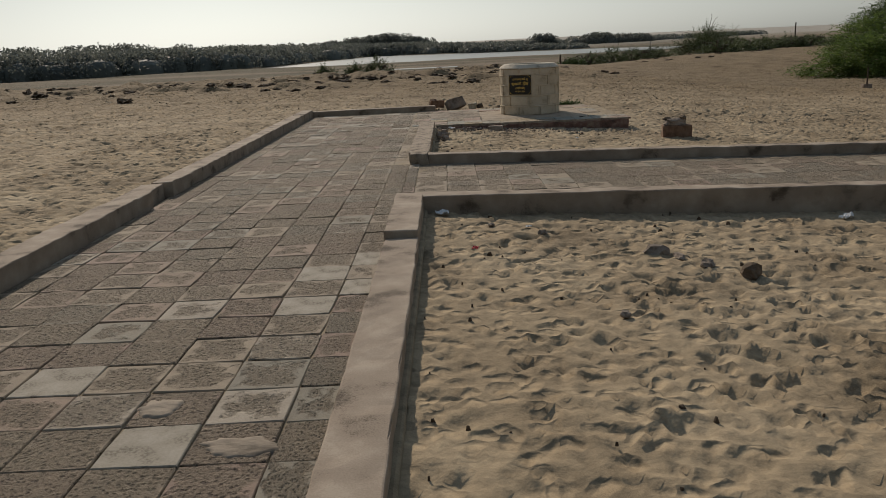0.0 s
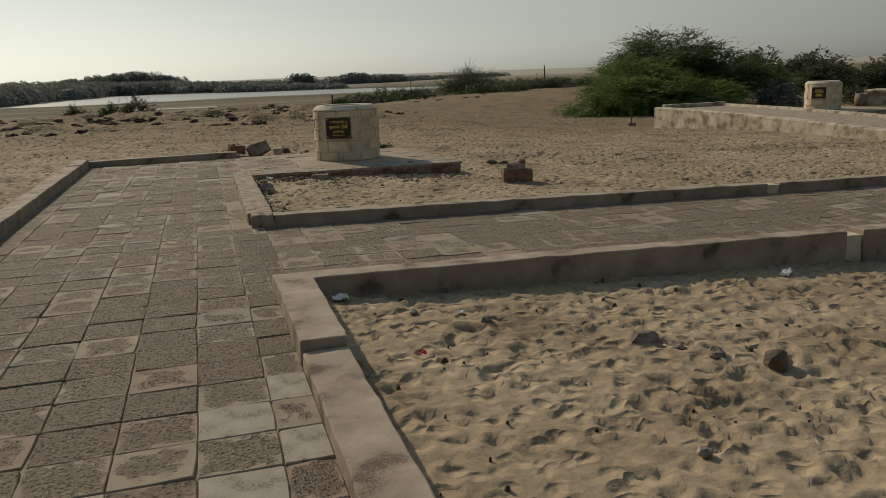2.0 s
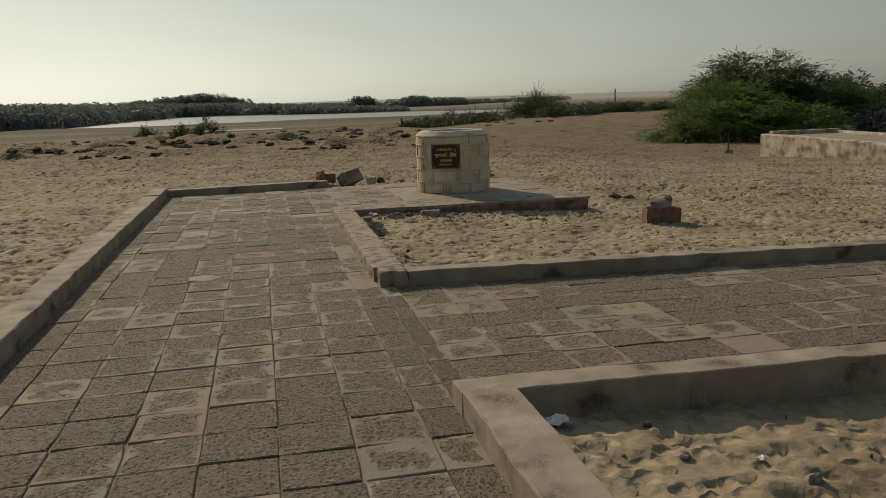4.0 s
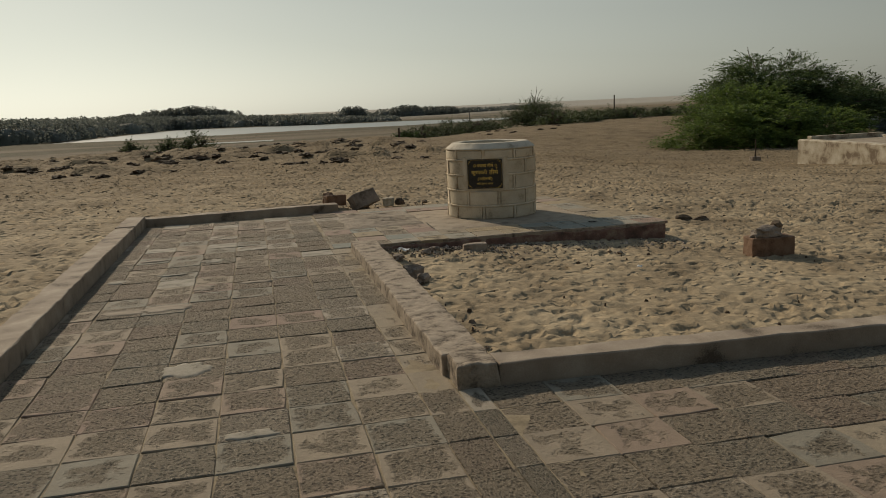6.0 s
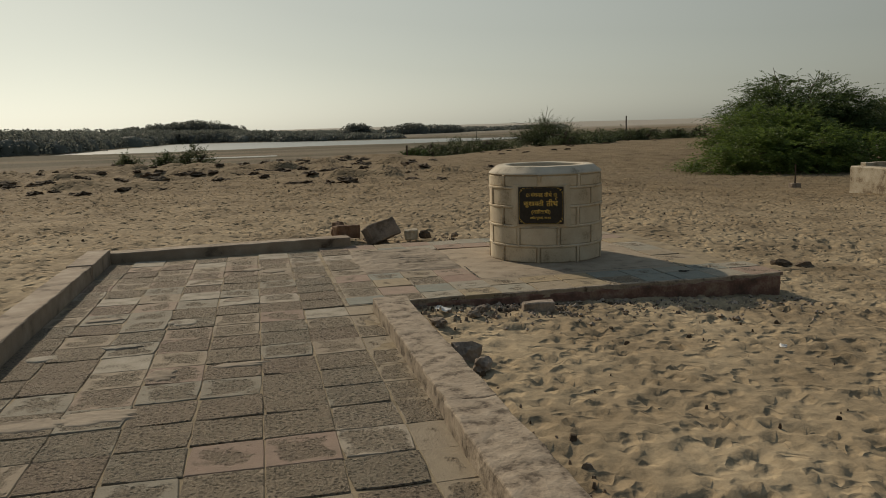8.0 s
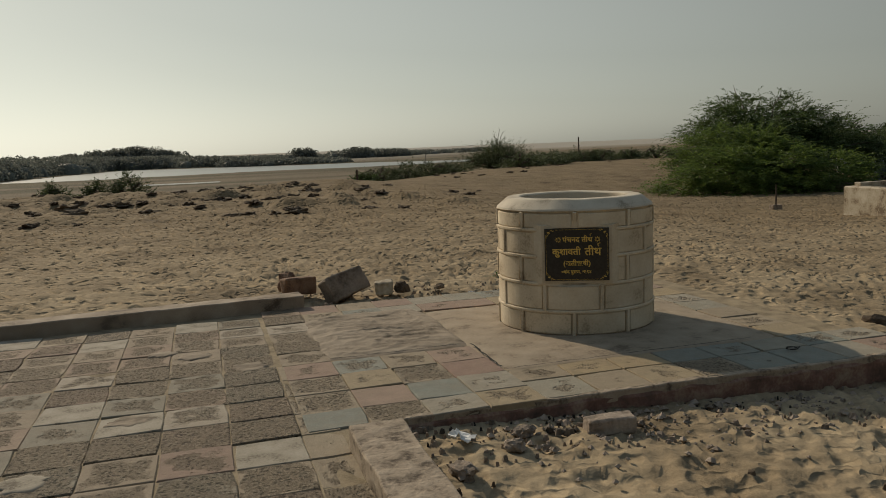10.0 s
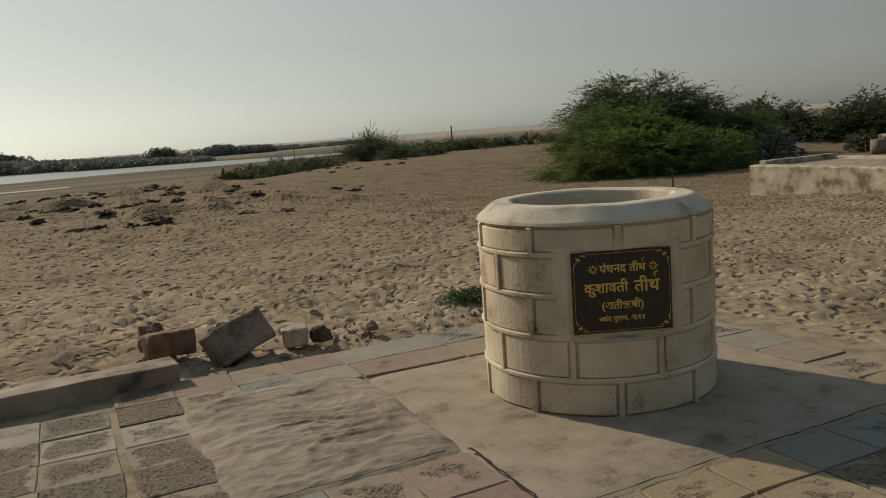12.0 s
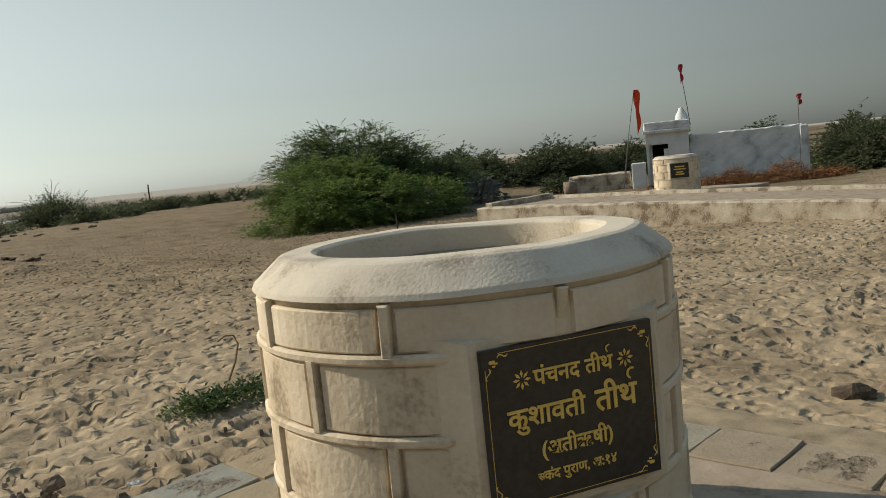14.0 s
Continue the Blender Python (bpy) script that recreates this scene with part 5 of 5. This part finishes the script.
def belt(name, label, line, spread, count, height, seed, leaf=0.5, per=240):
    """A far wooded belt along a line of (x, y, height)."""
    rng_ = np.random.RandomState(seed)
    V, C, D = [], [], []
    seg = [math.dist(a[:2], b[:2]) for a, b in zip(line, line[1:])]
    for _ in range(count):
        t = rng_.uniform(0, sum(seg))
        for a, b, s in zip(line, line[1:], seg):
            if t <= s:
                break
            t -= s
        k = t / s
        x, y, h = (a[i] + (b[i] - a[i]) * k for i in range(3))
        x, y = x + rng_.normal(0, spread * 0.3), y + rng_.uniform(0, spread)
        h *= rng_.uniform(0.8, 1.05)
        z = max(-2.3, ground_z(x, y))
        w = rng_.uniform(2.6, 5.0)
        pz = rng_.uniform(0, 1, per) ** 0.85
        rad = w * np.sqrt(np.clip(1 - (pz * 0.95) ** 2, 0.03, 1))
        aa = rng_.uniform(0, 6.283, per)
        V.append(np.stack([x + rad * np.cos(aa), y + rad * np.sin(aa), z + pz * h * 0.97], 1))
        levels, around = np.array((0.0, 0.35, 0.56, 0.64)), np.arange(9) * 0.698
        lump = rng_.uniform(0.85, 1.1, (4, 9))
        rr = w * np.array((0.66, 0.60, 0.40, 0.05))[:, None] * lump
        dome = np.stack([x + rr * np.cos(around), y + rr * np.sin(around), z + levels[:, None] * h * (0.93 + 0.07 * lump)], -1).reshape(-1, 3)
        C.append(dome)
        base = (len(C) - 1) * 36
        D += [(base + a_ * 9 + b_, base + a_ * 9 + (b_ + 1) % 9, base + a_ * 9 + 9 + (b_ + 1) % 9, base + a_ * 9 + 9 + b_) for a_ in range(3) for b_ in range(9)]
    P = np.concatenate(V)
    o = unit(rng_.normal(0, 1, P.shape))
    q, f = leaflets(P, o, unit(np.cross(o, rng_.normal(0, 1, P.shape))), leaf * rng_.uniform(0.6, 1.4, len(P)), 0.8)
    f = np.concatenate([f, np.array(D) + len(q)])
    q = np.concatenate([q, np.concatenate(C)])
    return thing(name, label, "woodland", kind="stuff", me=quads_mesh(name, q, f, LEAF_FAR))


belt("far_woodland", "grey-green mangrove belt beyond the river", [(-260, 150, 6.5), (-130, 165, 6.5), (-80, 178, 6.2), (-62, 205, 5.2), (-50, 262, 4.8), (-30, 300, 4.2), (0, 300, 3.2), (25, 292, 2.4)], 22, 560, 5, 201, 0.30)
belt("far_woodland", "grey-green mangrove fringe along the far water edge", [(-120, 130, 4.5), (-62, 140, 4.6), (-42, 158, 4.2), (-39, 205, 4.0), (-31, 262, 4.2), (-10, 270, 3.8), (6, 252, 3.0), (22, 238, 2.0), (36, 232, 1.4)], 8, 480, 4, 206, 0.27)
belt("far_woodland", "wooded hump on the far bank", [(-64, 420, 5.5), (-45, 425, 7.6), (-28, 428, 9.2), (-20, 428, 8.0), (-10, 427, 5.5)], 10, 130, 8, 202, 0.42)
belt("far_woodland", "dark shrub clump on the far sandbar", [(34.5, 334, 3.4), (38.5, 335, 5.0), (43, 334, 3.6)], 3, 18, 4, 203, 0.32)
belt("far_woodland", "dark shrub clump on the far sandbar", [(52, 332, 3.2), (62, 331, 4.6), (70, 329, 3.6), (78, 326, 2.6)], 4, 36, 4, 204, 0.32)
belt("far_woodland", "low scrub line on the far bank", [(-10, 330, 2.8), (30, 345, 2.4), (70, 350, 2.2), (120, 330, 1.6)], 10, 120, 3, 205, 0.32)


# ---- posts and flats ----
def post(x, y, h, r, label, lean=0.0, mat=WOOD):
    rng_ = random.Random(int(x * 10))
    pts = [(0, 0, -0.2), (0.01, 0, h * 0.4), (rng_.uniform(-.02, .02), 0.01, h * 0.75), (0, 0, h)]
    thing("post", label, "post", pose(x, y, ground_z(x, y), 0, lean, 0), "fence posts", me=finish(tube(pts, [r, r * 0.95, r * 0.9, r * 0.85], 8), "post", mat))


post(33.2, 79.5, 2.3, 0.07, "dark upright timber fence post in sand")
post(27.7, 113.0, 2.6, 0.05, "thin pale pole standing on the dune", mat=METAL)
post(8.0, 56.5, 0.8, 0.07, "short wooden stump on the dune edge")
stake = thing("marker_stake", "thin dark stake in a small cement foot", "stake", pose(15.6, 30.4, ground_z(15.6, 30.4)))
part("foot", finish(worn_box(-0.16, 0.16, -0.1, 0.1, -0.05, 0.15, 0.06, 0.01, 0.012, 91), "foot", STONE), stake, "small cement foot")
part("stick", finish(tube([(0, 0, 0.1), (0.01, 0, 0.4), (0.0, 0, 0.75)], [0.03, 0.025, 0.02], 6), "stick", WOOD), stake)
for k, (x, y, h) in enumerate(((-229, 555, 13.5), (-222, 556, 12.5))):
    mast = thing("lattice_mast", "thin far steel mast above the trees", "mast", pose(x, y, ground_z(x, y)), "far masts")
    for sx in (-0.7, 0.7):
        part("leg", finish(tube([(sx, 0, 0), (sx * 0.5, 0, h)], [0.14, 0.1], 5), "leg", METAL), mast)
    for j in range(5):
        part("brace", finish(tube([(-0.68 + .07 * j, 0, h * j / 5), (0.62 - .07 * j, 0, h * (j + 1) / 5)], [0.06, 0.06], 4), "brace", METAL), mast)


# ---- the little shrine ----
SH = pose(33.75, 31.8, -0.96, 0, 0, -62) @ Matrix.Scale(1.4, 4)       # local x runs along its front, y away from the walk
shrine = thing("shrine", "small limewashed shrine with a dark doorway and dome", "shrine", SH)
front = bmesh.new()
for b_ in (box(-0.66, -0.58, 0, 0.2, 0, 1.66), box(0.02, 0.66, 0, 0.2, 0, 1.66), box(-0.58, 0.02, 0, 0.2, 1.30, 1.66)):
    me_ = bpy.data.meshes.new("piece")
    b_.to_mesh(me_)
    b_.free()
    front.from_mesh(me_)
    bpy.data.meshes.remove(me_)
part("front_wall", finish(front, "front_wall", WHITE), shrine)
for x0, x1, y0, y1 in ((-0.66, -0.48, 0.2, 1.4), (0.48, 0.66, 0.2, 1.4), (-0.48, 0.48, 1.22, 1.4)):
    part("wall", finish(worn_box(x0, x1, y0, y1, 0, 1.66, 0.15, 0.01, 0.01), "wall", WHITE), shrine)
# near-black sheet before the back wall: the interior's shade as colour
part("doorway_shade", finish(box(-0.48, 0.48, 0.9, 0.92, 0, 1.6), "doorway_shade", DARK), shrine, "dark panel painted as the shade inside the shrine")
part("door_leaf", finish(box(-0.12, 0.02, 0.02, 0.06, 0.55, 1.15, 0.01), "door_leaf", WHITE), shrine, "half-open pale door leaf")
part("cornice", finish(worn_box(-0.74, 0.74, -0.09, 1.45, 1.66, 1.76, 0.1, 0.012, 0.02, 95), "cornice", WHITE), shrine)
part("parapet", finish(worn_box(-0.70, 0.72, -0.04, 1.40, 1.76, 2.02, 0.1, 0.014, 0.03, 96), "parapet", WHITE), shrine)
dome, _ = lathe([(0.20, 1.95), (0.20, 2.10), (0.17, 2.2), (0.11, 2.30), (0.09, 2.33), (0.07, 2.40), (0.01, 2.44)], 24, 0.01)
part("dome", finish(dome, "dome", WHITE, True), shrine, "small whitewashed dome", pose(0.50, 1.0, 0))
white_wall = thing("white_wall", "long whitewashed wall with stained uneven plaster", "wall", SH)
part("wall", finish(worn_box(0.68, 4.05, 0.35, 0.62, -0.1, 1.50, 0.18, 0.03, 0.03, 97), "wall", WHITE), white_wall)
part("end_pier", finish(worn_box(3.95, 4.20, 0.28, 0.70, -0.1, 1.47, 0.15, 0.02, 0.03, 98), "end_pier", WHITE), white_wall)
thing("white_box", "small white plastered block beside the shrine", "block", SH, me=finish(worn_box(-1.15, -0.72, -0.2, 0.3, -0.1, 0.78, 0.1, 0.012, 0.02, 99), "white_box", WHITE))
thing("low_wall", "low crumbling limewashed stone wall by the shrine", "wall", SH, me=finish(worn_box(-3.2, -1.25, 0.0, 0.9, -0.2, 0.52, 0.12, 0.03, 0.04, 100), "low_wall", WHITEWASH))
pot, _ = lathe([(0.01, 0), (0.20, 0), (0.22, 0.2), (0.21, 0.42), (0.18, 0.43), (0.17, 0.1), (0.01, 0.1)], 20, 0.01)
thing("cement_tub", "round grey cement tub on the ground", "tub", pose(31.2, 35.4, ground_z(31.2, 35.4)) @ Matrix.Scale(1.4, 4), me=finish(pot, "cement_tub", STONE, True))
trough = thing("stone_trough", "long low whitewashed trough half behind a bush", "trough", pose(33.6, 45.6, ground_z(33.6, 45.6), 0, 0, -38))
for x0, x1, y0, y1 in ((-1.5, 1.5, -0.5, -0.38), (-1.5, 1.5, 0.38, 0.5), (-1.5, -1.38, -0.38, 0.38), (1.38, 1.5, -0.38, 0.38)):
    part("side", finish(worn_box(x0, x1, y0, y1, -0.2, 0.85, 0.2, 0.015, 0.02, x0 + y0), "side", WHITE), trough)
part("bottom", finish(box(-1.38, 1.38, -0.38, 0.38, 0.0, 0.2), "bottom", WHITE), trough)


def flag(base, top, drop, wide, mat, label, cloth):
    ob = thing("flag", label, "flag", pose(*base), "temple flags")
    d = Vector(top) - Vector(base)
    part("pole", finish(tube([(0, 0, -0.3), d * 0.5, d], [0.022, 0.018, 0.012], 6), "pole", METAL), ob)
    bm = bmesh.new()
    rows_ = []
    for k in range(13):
        t = k / 12
        w = wide * (1 - 0.75 * t) * (0.35 + 0.65 * math.sin(min(1, t * 3 + .3) * 1.57))
        o = d + Vector((0.10 * t * wide + 0.03 * math.sin(t * 9), 0.05 * math.sin(t * 7), -drop * t))
        rows_.append([bm.verts.new(o + Vector((0.4 * w * s + 0.015 * math.sin(t * 20), -0.8 * w * s + 0.03 * math.sin(t * 11 + s * 3), 0.04 * s * math.sin(t * 14)))) for s in (0, 0.33, 0.66, 1)])
    for u, v in zip(rows_, rows_[1:]):
        for s in range(3):
            bm.faces.new([u[s], u[s + 1], v[s + 1], v[s]])
    part("cloth", finish(bm, "cloth", mat, True), ob, cloth)


flag((32.7, 33.6, ground_z(32.7, 33.6)), (33.1, 32.9, 3.38), 2.0, 0.34, RED, "tall leaning pole with a ragged orange-red pennant", "ragged orange-red pennant")
flag((34.75, 31.15, 1.9), (34.35, 31.3, 4.28), 0.85, 0.22, CRIMSON, "thin leaning pole with a small crimson flag above the dome", "small crimson flag")
flag((35.9, 26.85, ground_z(35.9, 26.85)), (35.95, 26.85, 2.4), 0.5, 0.22, CRIMSON, "thin pole with a small crimson flag behind the wall", "small crimson flag")


def brush_pile(label, m, rx, ry, h, count, seed, mat, leafy=0):
    rng_ = np.random.RandomState(seed)
    V, F = [], []
    for _ in range(count):
        a, r = rng_.uniform(0, 6.283), math.sqrt(rng_.rand())
        x, y = rx * r * math.cos(a), ry * r * math.sin(a)
        z = rng_.uniform(0, 1) * h * (1 - r * r * 0.8) * (0.7 + 0.3 * math.sin(x * 3))
        d = rng_.normal(0, 1, 3) * np.array((1, 1, 0.6))
        d /= np.linalg.norm(d)
        L, w = rng_.uniform(0.12, 0.5), rng_.uniform(0.006, 0.016)
        s = np.cross(d, rng_.normal(0, 1, 3))
        s /= np.linalg.norm(s) + 1e-6
        u = np.cross(d, s)
        p = np.array((x, y, max(z, 0.03)))
        i0 = len(V)
        V += [tuple(p + s * w), tuple(p - s * w * .5 + u * w), tuple(p - s * w * .5 - u * w), tuple(p + d * L)]
        F += [(i0, i0 + 1, i0 + 3), (i0 + 1, i0 + 2, i0 + 3), (i0 + 2, i0, i0 + 3)]
    thing("brush_pile", label, "brush", m, kind="stuff", me=mesh_of("brush_pile", V, F, mat))


brush_pile("heap of dry rust-brown thorn branches", pose(32.3, 26.6, ground_z(32.3, 26.6), 0, 0, -62), 3.0, 1.1, 0.85, 3800, 301, THORN)
brush_pile("low scatter of dry rust-brown thorn branches", pose(31.0, 29.0, ground_z(31, 29), 0, 0, -62), 2.3, 0.9, 0.5, 1100, 302, THORN)
brush_pile("grey tangle of dead branches by the dune", pose(16.5, 72, ground_z(16.5, 72), 0, 0, 20), 5.5, 1.6, 0.6, 1500, 303, WOOD)
brush_pile("grey tangle of dead branches by the dune", pose(36, 84, ground_z(36, 84), 0, 0, 0), 10, 3, 0.5, 1500, 304, WOOD)

# ---- paving tiles ----
TILE_STEP = 0.3085
PALE_TILE = material("pale_smooth_tile", [(0.125, 0.105, 0.078), (0.27, 0.24, 0.185), (0.345, 0.31, 0.25)], 7, 80, 0.87, 0.5, 0.008, stops=[0.33, 0.46, 0.68], detail=10.0)


def tile_mesh(seed):
    """One cement tile with softened, slightly chipped edges; its top lies at z = 0."""
    r = random.Random(seed)
    bm = bmesh.new()
    h, top, low = 0.1533, [], []
    ring = [(-1, -1), (0, -1), (1, -1), (1, 0), (1, 1), (0, 1), (-1, 1), (-1, 0)]
    for i, (x, y) in enumerate(ring):
        chip = r.choice((0, 0, 0.002, 0.004, 0.012)) if i % 2 == 0 else r.uniform(-0.002, 0.004)
        k = h - chip
        low.append(bm.verts.new((x * k, y * k, -0.03)))
        top.append((bm.verts.new((x * k, y * k, -0.0045)), bm.verts.new((x * (k - 0.004), y * (k - 0.004), r.uniform(-0.0015, 0.001)))))
    for i in range(8):
        j = (i + 1) % 8
        bm.faces.new((low[i], low[j], top[j][0], top[i][0]))
        bm.faces.new((top[i][0], top[j][0], top[j][1], top[i][1]))
    mid = bm.verts.new((0, 0, r.uniform(-0.003, 0.001)))
    for i in range(8):
        bm.faces.new((top[i][1], top[(i + 1) % 8][1], mid))
    return finish(bm, "tile", TILE)


def recoloured(tiles, mat):
    made = [t.copy() for t in tiles]
    for t in made:
        t.materials[0] = mat
    return made


TILES = [tile_mesh(k) for k in range(10)]
PALES = recoloured(TILES[:4], PALE_TILE)
TINTED = {k: recoloured(TILES[:5], m_) for k, m_ in TINTS.items()}
rt = random.Random(8)


def lay_tile(parent, x, y, wx=1.0, wy=1.0, z=0.0, pale=False, tilt=0.5, kinds=TILES):
    m = pose(x, y, z + rt.uniform(-0.002, 0.0025), rt.uniform(-tilt, tilt), rt.uniform(-tilt, tilt), rt.choice((0, 90, 180, 270)) if wx == wy else rt.choice((0, 180)))
    ob = part("tile", rt.choice(PALES if pale else kinds), parent)
    ob.matrix_basis = m @ Matrix.Diagonal((wx, wy, 1, 1))
    return ob


COL_STEP, ROW_STEP = 0.305, 0.3105
COLS = [(PATH_L + 0.118, 0.75)] + [(-0.325 - COL_STEP * (k + 0.5), 0.985) for k in range(6)][::-1] + [(-0.2335, 0.585)]
PALE_AT = [(-0.48, 4.82), (-0.47, 4.25), (-1.40, 3.35), (-0.78, 2.70), (-1.68, 12.59), (-1.38, 16.05), (-1.98, 16.3), (-0.80, 16.24), (-0.17, 16.43), (-0.22, 5.17), (-0.22, 4.5), (-1.98, 14.44), (-0.49, 13.53), (-1.10, 14.2), (-1.4, 14.45)]
path_end = thing("path_end", "sandy bed of the tiled path's far stretch", "path", kind="structure", me=finish(worn_box(PATH_L - 0.03, 0.10, 8.10, 16.74, -0.19, -0.0055, 0.2, 0.003), "path_end", MORTAR))
for row in range(-19, 32):
    yc = 6.54 + ROW_STEP * (row + 0.5)
    bed = main_path if yc < 8.1 else path_end
    rough_end = yc > 13.3                                    # the far rows have sunk and tilted more
    for i, (xc, wx) in enumerate(COLS):
        if i == 7 and yc > 14.9:
            continue
        pale = any(abs(xc - a) < 0.155 and abs(yc - b_) < 0.155 for a, b_ in PALE_AT)
        kinds = TINTED["s"] if i == 7 and yc > 9.4 else TILES
        lay_tile(bed, xc + rt.uniform(-0.002, 0.002), yc + rt.uniform(-0.004, 0.004), wx, 1.0, 0.001 - (0.004 if i == 7 and yc > 9.3 else 0), pale, 1.3 if rough_end else 0.75, kinds)
for j in range(8):
    lay_tile(cross_path, -0.083, 6.905 + 0.3 * (j + 0.5), 0.36, 0.97, 0.001)
for i in range(36):
    for j in range(8):
        xc, yc = -0.024 + TILE_STEP * (i + 0.5), 6.905 + 0.3 * (j + 0.5)
        tinted = rt.random()
        lay_tile(cross_path, xc, yc, 1.0, 0.97, DROP * xc, False, 0.6, TINTED["p"] if tinted < 0.02 else TINTED["s"] if tinted < 0.12 else TILES)
# platform, front rows first: colours tile by tile
for j, (yc, wy, row_) in enumerate(((13.83, 0.82, "bsgo"), (14.115, 1.0, "spbg"), (14.43, 1.02, "soSr"), (14.755, 1.05, "pbsp"))):
    for i, kind in enumerate(row_):
        lay_tile(platform, -0.145 + 0.2955 * i, yc, 0.955, wy, 0.004 + (0.004 if kind in "go" else 0), False, 0.9, TINTED[kind.lower()])
for yc, wy, row_ in ((13.885, 1.05, "gsosbbgp"), (14.178, 0.80, "soobbgbg")):
    for i, kind in enumerate(row_):
        lay_tile(platform, 1.043 + 0.308 * i, yc, 0.99, wy, 0.003, False, 0.5, TINTED[kind])
side_cols = "pgosgspb"
for i in range(12):
    for j in range(2, 10):
        xc, yc = -0.145 + 0.305 * i, 13.865 + 0.303 * j
        if xc > 3.2 or yc > 16.65 or (xc < 0.86 and yc < 14.93) or (0.0 < xc < 0.86 and 14.93 < yc < 16.1) or (0.86 < xc < 2.75 and yc < 16.0):
            continue
        lay_tile(platform, xc, yc, 1.0 if xc > 0 else 0.97, 0.98, 0.002, False, 0.7, TILES if xc < 0 else TINTED[side_cols[(i * 3 + j * 5 + (i * j) % 3) % 8]])
# thin cement smeared over tiles and joints
for x, y, rx, ry, seed in ((-1.69, 11.68, 0.20, 0.11, 1), (-1.98, 11.66, 0.15, 0.10, 2), (-1.45, 10.12, 0.13, 0.12, 3), (-1.46, 12.28, 0.08, 0.12, 4), (-1.06, 12.36, 0.17, 0.05, 5), (-1.44, 13.55, 0.11, 0.10, 6), (-1.09, 14.20, 0.12, 0.09, 7),
                           (-1.99, 13.80, 0.14, 0.05, 8), (-2.18, 12.85, 0.10, 0.06, 9), (-0.85, 2.97, 0.08, 0.09, 10), (-0.45, 2.63, 0.14, 0.08, 11), (-1.11, 9.07, 0.13, 0.05, 12), (-0.80, 15.41, 0.11, 0.10, 13), (-0.48, 15.0, 0.11, 0.10, 14), (-1.76, 12.98, 0.13, 0.04, 15), (-0.99, 15.56, 0.10, 0.08, 16)):
    part("mortar_smear", patch_mesh(x, y, rx, ry, 2.4, 0.0, 0.0015, seed * 3.7, SMEAR if seed % 3 else PALE_TILE, "mortar_smear", 0.42, 0.0055, 0.002, 44, 7), main_path if y < 8.1 else path_end, "thin pale cement smeared over the tiles")
